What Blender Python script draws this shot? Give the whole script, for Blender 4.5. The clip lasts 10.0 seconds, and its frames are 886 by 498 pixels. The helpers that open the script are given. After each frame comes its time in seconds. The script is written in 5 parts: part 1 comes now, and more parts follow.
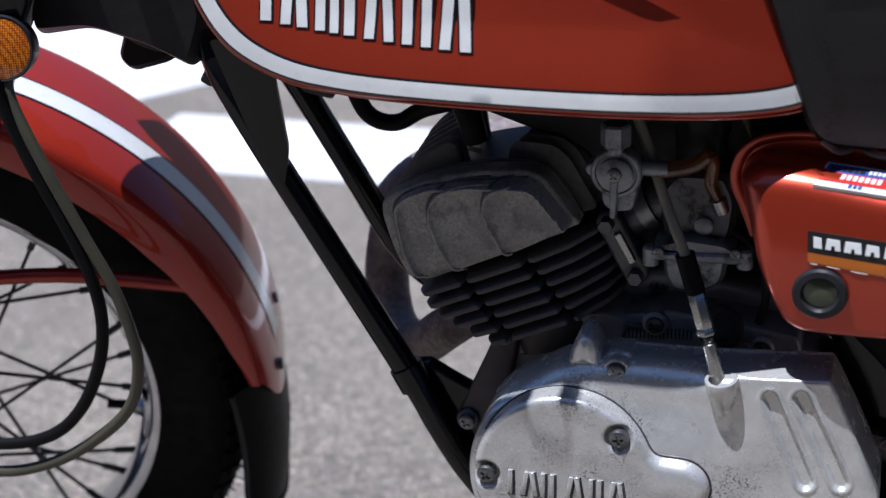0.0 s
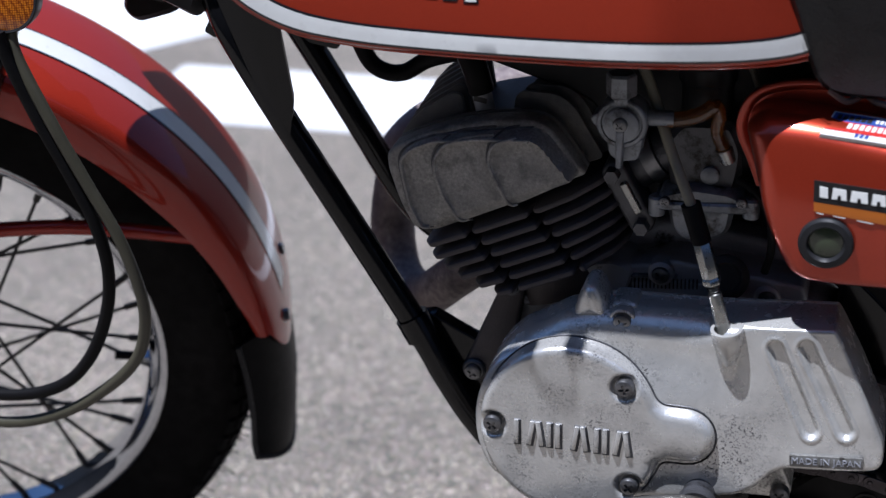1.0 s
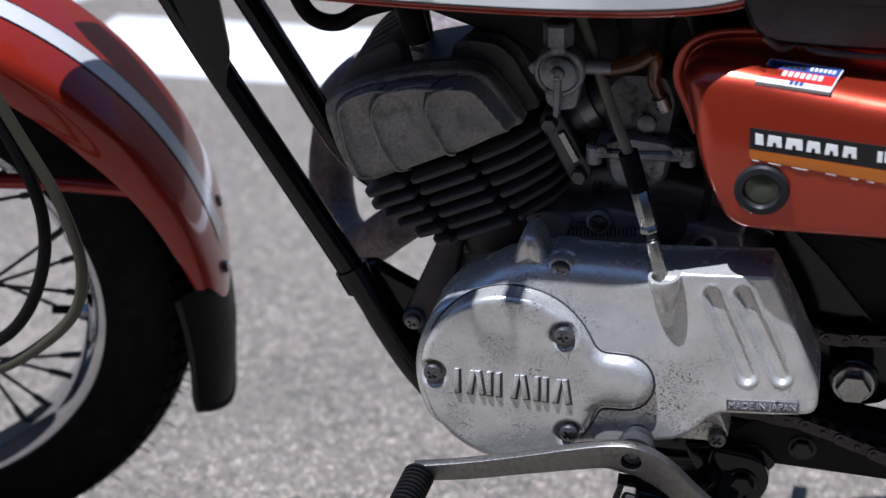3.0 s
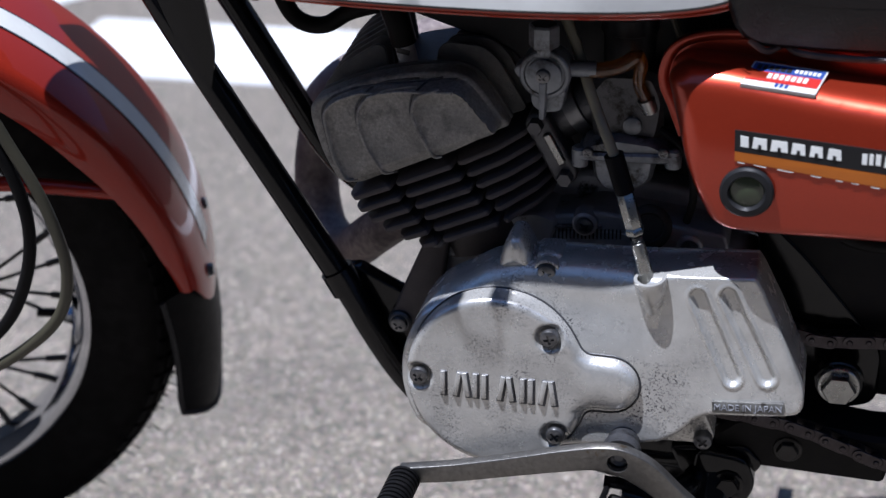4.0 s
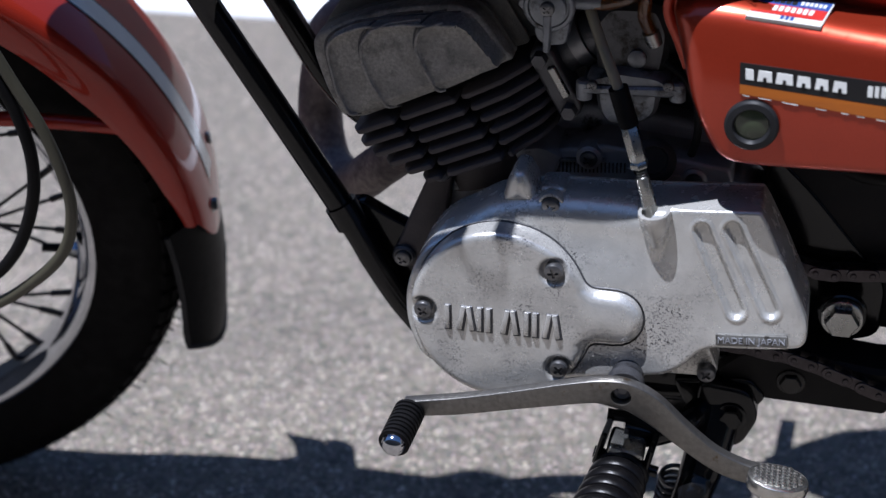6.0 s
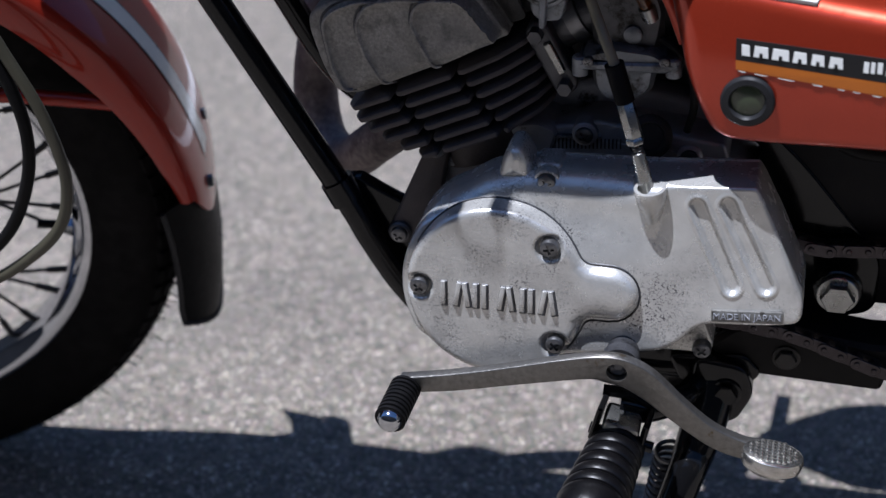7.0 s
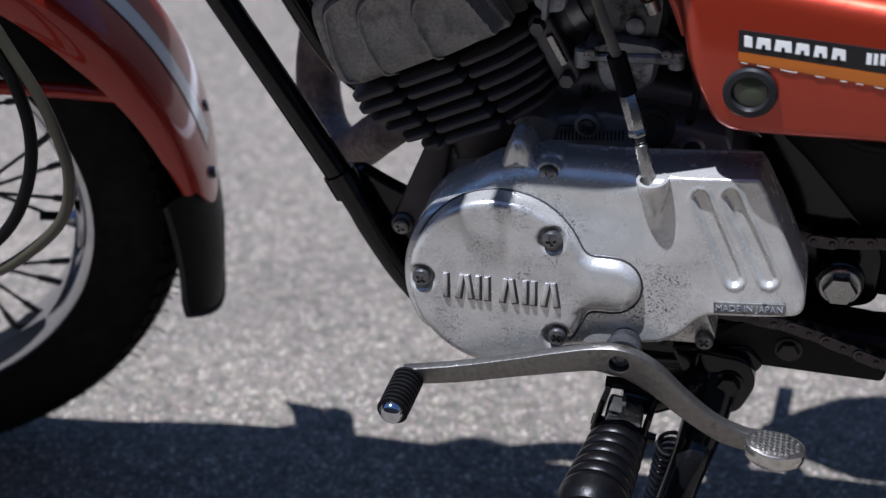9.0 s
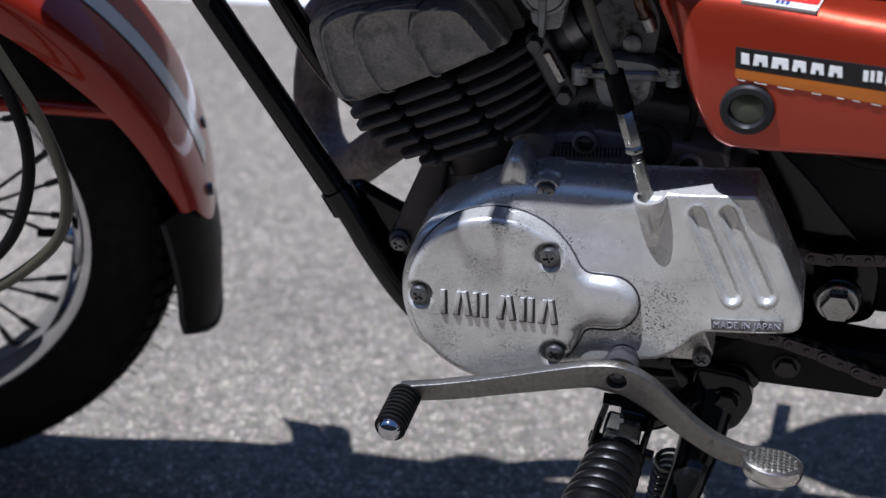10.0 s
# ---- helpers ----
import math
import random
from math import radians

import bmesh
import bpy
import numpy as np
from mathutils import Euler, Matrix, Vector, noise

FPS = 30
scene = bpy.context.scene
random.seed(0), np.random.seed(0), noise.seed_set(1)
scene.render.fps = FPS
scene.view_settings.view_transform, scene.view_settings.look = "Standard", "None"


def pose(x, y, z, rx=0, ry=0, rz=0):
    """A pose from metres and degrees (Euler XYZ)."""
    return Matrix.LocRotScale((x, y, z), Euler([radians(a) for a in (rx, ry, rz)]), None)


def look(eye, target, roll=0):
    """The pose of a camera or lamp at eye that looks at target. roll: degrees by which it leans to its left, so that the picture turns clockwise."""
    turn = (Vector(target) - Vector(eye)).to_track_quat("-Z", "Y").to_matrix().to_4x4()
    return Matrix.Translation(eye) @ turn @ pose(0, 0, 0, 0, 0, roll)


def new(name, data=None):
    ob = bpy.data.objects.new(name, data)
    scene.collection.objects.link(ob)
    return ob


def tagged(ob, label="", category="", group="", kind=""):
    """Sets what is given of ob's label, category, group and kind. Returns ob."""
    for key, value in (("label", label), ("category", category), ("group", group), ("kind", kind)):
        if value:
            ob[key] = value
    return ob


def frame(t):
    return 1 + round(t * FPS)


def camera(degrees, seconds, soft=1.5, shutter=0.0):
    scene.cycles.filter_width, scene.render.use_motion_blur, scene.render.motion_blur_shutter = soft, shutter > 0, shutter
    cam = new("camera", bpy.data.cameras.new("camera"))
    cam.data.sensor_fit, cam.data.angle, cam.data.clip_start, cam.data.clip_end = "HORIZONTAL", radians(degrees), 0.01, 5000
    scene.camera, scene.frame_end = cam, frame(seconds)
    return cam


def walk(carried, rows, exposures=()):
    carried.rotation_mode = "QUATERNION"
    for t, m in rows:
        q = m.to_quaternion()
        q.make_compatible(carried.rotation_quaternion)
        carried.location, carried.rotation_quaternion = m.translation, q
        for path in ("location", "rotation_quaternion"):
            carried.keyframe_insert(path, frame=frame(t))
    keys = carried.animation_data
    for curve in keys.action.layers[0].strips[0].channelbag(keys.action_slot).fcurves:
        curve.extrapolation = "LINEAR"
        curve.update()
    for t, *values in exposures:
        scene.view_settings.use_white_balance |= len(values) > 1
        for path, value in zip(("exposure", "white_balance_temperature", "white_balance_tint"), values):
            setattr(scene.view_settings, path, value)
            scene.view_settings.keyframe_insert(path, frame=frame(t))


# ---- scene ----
# The camera stands on one spot and tilts and pans.
cam = camera(32.0, 10.0, soft=1.35)
RISE = 0.030
EYE = (0.1942, -1.1067, 0.7596 + RISE)
ROWS = [
    (0.0, 16.238, -16.626, 0.085), (0.5, 16.438, -17.522, -0.037), (1.0, 16.462, -18.456, -0.151),
    (1.5, 16.182, -19.180, -0.191), (2.0, 15.565, -19.686, -0.149), (2.5, 14.742, -20.314, -0.086),
    (4.0, 13.506, -20.218, 0.179), (4.5, 13.552, -20.232, 0.142), (5.0, 13.649, -20.722, 0.071),
    (5.5, 13.732, -21.812, 0.014), (7.0, 13.499, -23.540, 0.008), (7.5, 13.513, -23.828, -0.032),
    (8.0, 13.500, -24.000, 0.0), (8.5, 13.526, -24.000, -0.025), (9.0, 13.594, -23.847, -0.053),
    (9.5, 13.558, -23.707, -0.060), (10.0, 13.491, -23.223, -0.022),
]
walk(cam, [(t, pose(*EYE, 90 + pitch, 0, yaw) @ pose(0, 0, 0, 0, 0, roll)) for t, yaw, pitch, roll in ROWS],
     exposures=[(0.0, 0.55, 5400, 12), (10.0, 0.55, 5400, 12)])
cam.data.dof.use_dof = True
cam.data.dof.focus_distance = 1.04
cam.data.dof.aperture_fstop = 5.6

# ---- light: a high summer sun and a clear sky ----
SUN_EL, SUN_AZ = 70.0, 226.0   # azimuth clockwise from +y, where the sun stands
world = bpy.data.worlds.new("sky")
scene.world = world
world.use_nodes = True
wn = world.node_tree.nodes
sky = wn.new("ShaderNodeTexSky")
sky.sky_type, sky.sun_disc = "NISHITA", False
sky.sun_elevation, sky.sun_rotation = radians(SUN_EL), radians(SUN_AZ)
sky.air_density, sky.dust_density, sky.ozone_density = 1.0, 0.2, 4.0
wn["Background"].inputs["Strength"].default_value = 0.062
world.node_tree.links.new(sky.outputs[0], wn["Background"].inputs["Color"])
sun = new("sun", bpy.data.lights.new("sun", "SUN"))
sun.data.energy, sun.data.angle, sun.data.color = 5.0, radians(0.5), (1.0, 0.935, 0.875)
sd = Vector((math.sin(radians(SUN_AZ)) * math.cos(radians(SUN_EL)), math.cos(radians(SUN_AZ)) * math.cos(radians(SUN_EL)), math.sin(radians(SUN_EL))))
sun.matrix_world = look(sd * 10, (0, 0, 0))

from mathutils import geometry
from mathutils.bvhtree import BVHTree

# ---- materials ----
def shade(name, color, rough=0.5, metal=0.0, color2=None, scale=40.0, amount=0.5, dirt=None, dirt_scale=9.0, dirt_at=0.62,
          bump=0.0, bump_scale=200.0, coat=0.0, rough_var=0.1, flake=0.0, ior=1.5, detail=8.0, dirt_soft=0.08, spec=0.5, coat_rough=0.10):
    m = bpy.data.materials.new(name)
    m.use_nodes = True
    nt = m.node_tree
    n, l = nt.nodes, nt.links
    b = n["Principled BSDF"]
    tc = n.new("ShaderNodeTexCoord")

    def noise_at(s, d=detail, r=0.6):
        t = n.new("ShaderNodeTexNoise")
        t.inputs["Scale"].default_value, t.inputs["Detail"].default_value, t.inputs["Roughness"].default_value = s, d, r
        l.new(tc.outputs["Object"], t.inputs["Vector"])
        return t.outputs["Fac"]

    def ramp(fac, lo, hi):
        r = n.new("ShaderNodeMapRange")
        r.inputs["From Min"].default_value, r.inputs["From Max"].default_value = lo, hi
        l.new(fac, r.inputs["Value"])
        return r.outputs["Result"]

    def mix(fac, a, c):
        x = n.new("ShaderNodeMix")
        x.data_type = "RGBA"
        l.new(fac, x.inputs["Factor"])
        for sock, v in ((x.inputs["A"], a), (x.inputs["B"], c)):
            if isinstance(v, tuple):
                sock.default_value = (*v, 1)
            else:
                l.new(v, sock)
        return x.outputs["Result"]

    c2 = color2 or tuple(c * (1 - 0.35 * amount) for c in color)
    fine = noise_at(scale)
    col = mix(ramp(fine, 0.35, 0.68), color, c2)
    broad = noise_at(scale / 9, 4.0)
    col = mix(ramp(broad, 0.4, 0.75), col, tuple(c * 0.86 for c in color))
    rough_in = None
    if dirt:
        mask = ramp(noise_at(dirt_scale, 10.0, 0.7), dirt_at, dirt_at + dirt_soft)
        col = mix(mask, col, dirt)
    if flake:
        v = n.new("ShaderNodeTexVoronoi")
        v.inputs["Scale"].default_value = 2600
        l.new(tc.outputs["Object"], v.inputs["Vector"])
        col = mix(ramp(v.outputs["Distance"], 0.0, 0.9), col, tuple(min(1, c * (1 + flake)) for c in color))
    l.new(col, b.inputs["Base Color"])
    rr = n.new("ShaderNodeMapRange")
    rr.inputs["To Min"].default_value, rr.inputs["To Max"].default_value = max(0.02, rough - rough_var), min(1, rough + rough_var)
    l.new(noise_at(scale * 1.7), rr.inputs["Value"])
    l.new(rr.outputs["Result"], b.inputs["Roughness"])
    b.inputs["Specular IOR Level"].default_value = spec
    b.inputs["Metallic"].default_value, b.inputs["IOR"].default_value = metal, ior
    if coat:
        b.inputs["Coat Weight"].default_value, b.inputs["Coat Roughness"].default_value = coat, coat_rough
    if bump:
        bp = n.new("ShaderNodeBump")
        bp.inputs["Strength"].default_value, bp.inputs["Distance"].default_value = bump, 0.001
        l.new(noise_at(bump_scale, 6.0), bp.inputs["Height"])
        l.new(bp.outputs["Normal"], b.inputs["Normal"])
    return m


ORANGE = shade("orange_metallic_paint", (0.30, 0.033, 0.013), 0.40, 0.4, (0.26, 0.028, 0.012), 30, 0.5, coat=1.0, flake=0.3, rough_var=0.05, spec=0.0)
ORANGE.node_tree.nodes["Principled BSDF"].inputs["Coat IOR"].default_value = 1.62
FENDER_PAINT = shade("orange_fender_paint", (0.27, 0.021, 0.010), 0.36, 0.2, (0.235, 0.018, 0.009), 24, 0.5, dirt=(0.20, 0.02, 0.010), dirt_scale=14, dirt_at=0.70, coat=0.75, flake=0.3, rough_var=0.06, spec=0.1, coat_rough=0.03)
SIDE_PAINT = shade("orange_side_cover_paint", (0.33, 0.036, 0.014), 0.30, 0.60, (0.28, 0.030, 0.012), 30, 0.5, coat=1.0, flake=0.3, rough_var=0.05, spec=0.1, coat_rough=0.16)
SIDE_PAINT.node_tree.nodes["Principled BSDF"].inputs["Coat IOR"].default_value = 1.45
WHITE = shade("white_stripe_paint", (0.76, 0.76, 0.72), 0.3, 0, (0.68, 0.67, 0.63), 60, 0.2, coat=0.6)
BLACKLINE = shade("black_stripe_paint", (0.012, 0.012, 0.016), 0.3, coat=0.5)
FRAME = shade("black_frame_enamel", (0.004, 0.004, 0.005), 0.14, 0, (0.006, 0.006, 0.006), 50, 0.5, dirt=(0.012, 0.011, 0.010), dirt_scale=26, dirt_at=0.68, coat=0.0, spec=0.35, bump=0.04, bump_scale=260)
BLACK = shade("black_plastic", (0.016, 0.016, 0.018), 0.42, 0, (0.024, 0.024, 0.025), 80, 0.5, bump=0.15, spec=0.2)
VINYL = shade("black_seat_vinyl", (0.006, 0.006, 0.0075), 0.34, 0, (0.011, 0.011, 0.013), 60, 0.5, bump=0.6, bump_scale=520, spec=0.5)
WELT = shade("scuffed_brown_vinyl", (0.075, 0.045, 0.038), 0.45, 0, (0.03, 0.02, 0.018), 90, 0.6, bump=0.3)
PEG_RUBBER = shade("shiny_black_rubber", (0.0030, 0.0029, 0.0034), 0.32, 0, (0.006, 0.0055, 0.006), 90, 0.6, bump=0.2, bump_scale=300, spec=0.22)
RUBBER = shade("black_rubber", (0.0045, 0.0044, 0.0048), 0.5, 0, (0.008, 0.0075, 0.008), 90, 0.6, bump=0.25, bump_scale=300, spec=0.12)
DARK = shade("dull_black_plastic", (0.012, 0.012, 0.014), 0.55, 0, (0.018, 0.017, 0.017), 60, 0.5, bump=0.2, spec=0.12)
DULL_ENAMEL = shade("dull_black_enamel", (0.006, 0.0055, 0.006), 0.5, 0, (0.011, 0.010, 0.010), 50, 0.5, dirt=(0.02, 0.017, 0.015), dirt_scale=60, dirt_at=0.70, bump=0.2, spec=0.15)
TYRE = shade("worn_tyre_rubber", (0.006, 0.0055, 0.0055), 0.72, 0, (0.013, 0.012, 0.012), 70, 0.6, dirt=(0.03, 0.027, 0.024), dirt_scale=40, dirt_at=0.68, bump=0.4, bump_scale=400, spec=0.08)


def worn_alloy():
    """Silver-lacquered casting: fine grain, stained patches, and dark pits that gather in clusters."""
    m = shade("cast_aluminium_cover", (0.72, 0.708, 0.672), 0.25, 0.58, (0.54, 0.53, 0.503), 46, 0.5, bump=0.22, bump_scale=500, rough_var=0.14)
    n, l = m.node_tree.nodes, m.node_tree.links
    b = n["Principled BSDF"]
    tc = n.new("ShaderNodeTexCoord")
    fac = None
    for s, lo, hi, d in ((24, 0.455, 0.65, 7.0), (620, 0.515, 0.580, 6.0)):
        t = n.new("ShaderNodeTexNoise")
        t.inputs["Scale"].default_value, t.inputs["Detail"].default_value, t.inputs["Roughness"].default_value = s, d, 0.65
        l.new(tc.outputs["Object"], t.inputs["Vector"])
        r = n.new("ShaderNodeMapRange")
        r.inputs["From Min"].default_value, r.inputs["From Max"].default_value = lo, hi
        l.new(t.outputs["Fac"], r.inputs["Value"])
        if fac is None:
            fac = r.outputs["Result"]
        else:
            x = n.new("ShaderNodeMath")
            x.operation = "MULTIPLY"
            l.new(fac, x.inputs[0])
            l.new(r.outputs["Result"], x.inputs[1])
            fac = x.outputs[0]
    old = b.inputs["Base Color"].links[0].from_socket
    x = n.new("ShaderNodeMix")
    x.data_type = "RGBA"
    l.new(fac, x.inputs["Factor"])
    l.new(old, x.inputs["A"])
    x.inputs["B"].default_value = (0.065, 0.06, 0.062, 1)
    l.new(x.outputs["Result"], b.inputs["Base Color"])
    y = n.new("ShaderNodeMapRange")
    y.inputs["To Min"].default_value, y.inputs["To Max"].default_value = 0.55, 0.20
    l.new(fac, y.inputs["Value"])
    l.new(y.outputs["Result"], b.inputs["Metallic"])
    return m


ALLOY = worn_alloy()
ALLOY_DARK = shade("oily_cast_aluminium", (0.44, 0.45, 0.49), 0.38, 0.3, (0.25, 0.255, 0.28), 45, 0.7, dirt=(0.03, 0.028, 0.026), dirt_scale=30, dirt_at=0.60, bump=0.4, bump_scale=400)
# darker copy of the cast aluminium, for parts whose shade is put into colour
SHADED_ALLOY = shade("shaded_cast_aluminium", (0.12, 0.12, 0.13), 0.42, 0.6, (0.04, 0.04, 0.042), 45, 0.7, dirt=(0.02, 0.018, 0.016), dirt_scale=30, dirt_at=0.55, bump=0.4, bump_scale=400)
PLATE = shade("dull_plate_metal", (0.24, 0.235, 0.22), 0.45, 0.45, (0.13, 0.128, 0.12), 160, 0.7, dirt=(0.05, 0.045, 0.04), dirt_scale=120, dirt_at=0.55, bump=0.4, bump_scale=600)
CARB = shade("dull_zinc_casting", (0.27, 0.285, 0.31), 0.42, 0.55, (0.14, 0.147, 0.16), 90, 0.6, dirt=(0.03, 0.027, 0.024), dirt_scale=70, dirt_at=0.52, dirt_soft=0.15, bump=0.3, bump_scale=500)
HEAD = shade("sand_cast_head", (0.13, 0.13, 0.132), 0.62, 0.1, (0.20, 0.195, 0.18), 130, 0.6, dirt=(0.06, 0.057, 0.055), dirt_scale=50, dirt_at=0.58, dirt_soft=0.2, bump=0.7, bump_scale=650)
LOBE = shade("speckled_cast_lobe", (0.21, 0.203, 0.195), 0.55, 0.3, (0.38, 0.365, 0.34), 420, 0.6, dirt=(0.10, 0.098, 0.095), dirt_scale=70, dirt_at=0.52, dirt_soft=0.2, bump=0.6, bump_scale=600)
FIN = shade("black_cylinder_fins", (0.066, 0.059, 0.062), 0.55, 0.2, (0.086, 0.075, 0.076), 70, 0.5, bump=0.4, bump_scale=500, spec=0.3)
RUST = shade("rusty_exhaust_steel", (0.15, 0.118, 0.122), 0.62, 0.3, (0.33, 0.28, 0.255), 190, 0.8, dirt=(0.065, 0.048, 0.052), dirt_scale=22, dirt_at=0.5, dirt_soft=0.2, bump=0.5, bump_scale=600)
CHROME = shade("chrome", (0.56, 0.57, 0.60), 0.06, 1.0, (0.46, 0.47, 0.50), 40, 0.3, rough_var=0.05)
ZINC = shade("zinc_plated_steel", (0.40, 0.40, 0.385), 0.28, 0.92, (0.28, 0.28, 0.265), 70, 0.5, dirt=(0.14, 0.12, 0.09), dirt_scale=60, dirt_at=0.66, bump=0.1)
LEVER = shade("plated_lever_steel", (0.225, 0.216, 0.202), 0.33, 0.85, (0.145, 0.138, 0.127), 260, 0.4, dirt=(0.13, 0.10, 0.065), dirt_scale=70, dirt_at=0.60, bump=0.25, bump_scale=500)
PAD = shade("worn_chrome_pad", (0.62, 0.605, 0.575), 0.24, 0.95, (0.42, 0.40, 0.36), 160, 0.5, dirt=(0.20, 0.15, 0.09), dirt_scale=90, dirt_at=0.66, bump=0.1)
CHAIN = shade("oily_chain_steel", (0.075, 0.066, 0.070), 0.36, 0.8, (0.035, 0.029, 0.030), 120, 0.6)
BOLT = shade("dark_steel_bolt", (0.22, 0.22, 0.23), 0.35, 0.85, (0.11, 0.11, 0.11), 90, 0.6)
SPOKE = shade("dull_spoke_steel", (0.055, 0.053, 0.051), 0.5, 0.6, (0.03, 0.027, 0.025), 120, 0.6)
OLIVE = shade("olive_cable_sleeve", (0.062, 0.057, 0.036), 0.45, 0, (0.045, 0.042, 0.027), 60, 0.5)
SLEEVE = shade("yellowed_clear_sleeve", (0.21, 0.195, 0.145), 0.4, 0, (0.16, 0.15, 0.11), 60, 0.5)
DECAL_ORANGE = shade("orange_decal", (0.42, 0.12, 0.012), 0.35, 0, (0.36, 0.10, 0.01), 30, 0.4, dirt=(0.45, 0.36, 0.25), dirt_scale=40, dirt_at=0.72)
DECAL_RED = shade("red_decal", (0.52, 0.025, 0.02), 0.35)
DECAL_BLUE = shade("blue_decal", (0.03, 0.075, 0.30), 0.35)
INK = shade("dark_sticker_ink", (0.014, 0.013, 0.013), 0.35, coat=0.3)
GREEN = shade("grey_green_lens", (0.040, 0.055, 0.026), 0.25, coat=0.6)
AMBER = shade("amber_lens", (0.85, 0.27, 0.012), 0.18, 0, (0.5, 0.12, 0.008), 60, 0.5, coat=1.0)


def add_cells(m, scale, dark):
    """Moulded cells behind a lens."""
    n, l = m.node_tree.nodes, m.node_tree.links
    b = n["Principled BSDF"]
    tc, v = n.new("ShaderNodeTexCoord"), n.new("ShaderNodeTexVoronoi")
    v.inputs["Scale"].default_value, v.inputs["Randomness"].default_value = scale, 0.25
    l.new(tc.outputs["Object"], v.inputs["Vector"])
    r = n.new("ShaderNodeMapRange")
    r.inputs["From Min"].default_value, r.inputs["From Max"].default_value = 0.25, 0.65
    l.new(v.outputs["Distance"], r.inputs["Value"])
    x = n.new("ShaderNodeMix")
    x.data_type = "RGBA"
    l.new(r.outputs["Result"], x.inputs["Factor"])
    l.new(b.inputs["Base Color"].links[0].from_socket, x.inputs["A"])
    x.inputs["B"].default_value = (*dark, 1)
    l.new(x.outputs["Result"], b.inputs["Base Color"])


add_cells(AMBER, 640, (0.22, 0.04, 0.004))
ROADWHITE = shade("white_road_paint", (0.80, 0.80, 0.79), 0.7, 0, (0.70, 0.70, 0.69), 30, 0.4, bump=0.6, bump_scale=120)
CERAMIC = shade("white_ceramic", (0.62, 0.62, 0.60), 0.3, coat=0.5)


def fuel_hose():
    m = shade("amber_fuel_hose", (0.46, 0.16, 0.016), 0.15, coat=0.5)
    b = m.node_tree.nodes["Principled BSDF"]
    b.inputs["Transmission Weight"].default_value = 0.85
    return m


HOSE = fuel_hose()


def asphalt():
    m = bpy.data.materials.new("old_asphalt")
    m.use_nodes = True
    n, l = m.node_tree.nodes, m.node_tree.links
    b = n["Principled BSDF"]
    tc = n.new("ShaderNodeTexCoord")

    def tex(kind, s):
        t = n.new(kind)
        t.inputs["Scale"].default_value = s
        l.new(tc.outputs["Object"], t.inputs["Vector"])
        return t

    v = tex("ShaderNodeTexVoronoi", 330)
    stones = n.new("ShaderNodeValToRGB")
    e = stones.color_ramp.elements
    e[0].color, e[1].color = (0.150, 0.132, 0.109, 1), (0.70, 0.63, 0.53, 1)
    e[0].position, e[1].position = 0.25, 0.99
    for p, c in ((0.5, (0.218, 0.192, 0.157, 1)), (0.90, (0.290, 0.254, 0.207, 1))):
        k = e.new(p)
        k.color = c
    sep = n.new("ShaderNodeSeparateColor")
    l.new(v.outputs["Color"], sep.inputs[0])
    l.new(sep.outputs[0], stones.inputs["Fac"])
    t = tex("ShaderNodeTexNoise", 3.0)
    t.inputs["Detail"].default_value = 9
    x = n.new("ShaderNodeMix")
    x.data_type, x.blend_type = "RGBA", "MULTIPLY"
    x.inputs["Factor"].default_value = 0.7
    patch = n.new("ShaderNodeValToRGB")
    p = patch.color_ramp.elements
    p[0].color, p[1].color, p[0].position, p[1].position = (0.62, 0.62, 0.62, 1), (1, 0.99, 0.97, 1), 0.3, 0.7
    l.new(t.outputs["Fac"], patch.inputs["Fac"])
    l.new(stones.outputs["Color"], x.inputs["A"])
    l.new(patch.outputs["Color"], x.inputs["B"])
    blot = tex("ShaderNodeTexNoise", 55.0)
    blot.inputs["Detail"].default_value = 5
    tone = n.new("ShaderNodeMapRange")
    tone.inputs["From Min"].default_value, tone.inputs["From Max"].default_value = 0.32, 0.72
    tone.inputs["To Min"].default_value, tone.inputs["To Max"].default_value = 0.70, 1.30
    l.new(blot.outputs["Fac"], tone.inputs["Value"])
    mul = n.new("ShaderNodeMix")
    mul.data_type, mul.blend_type = "RGBA", "MULTIPLY"
    mul.inputs["Factor"].default_value = 1.0
    l.new(x.outputs["Result"], mul.inputs["A"])
    l.new(tone.outputs["Result"], mul.inputs["B"])
    tint = n.new("ShaderNodeMix")
    tint.data_type, tint.blend_type = "RGBA", "SOFT_LIGHT"
    tint.inputs["Factor"].default_value = 0.12
    l.new(mul.outputs["Result"], tint.inputs["A"])
    l.new(v.outputs["Color"], tint.inputs["B"])
    l.new(tint.outputs["Result"], b.inputs["Base Color"])
    b.inputs["Roughness"].default_value = 0.85
    bp = n.new("ShaderNodeBump")
    bp.inputs["Strength"].default_value, bp.inputs["Distance"].default_value = 0.7, 0.004
    l.new(v.outputs["Distance"], bp.inputs["Height"])
    l.new(bp.outputs["Normal"], b.inputs["Normal"])
    return m


ASPHALT = asphalt()
PLASTER = shade("grey_plaster", (0.16, 0.16, 0.155), 0.85, 0, (0.12, 0.12, 0.115), 1.5, 0.5, bump=0.4, bump_scale=40)


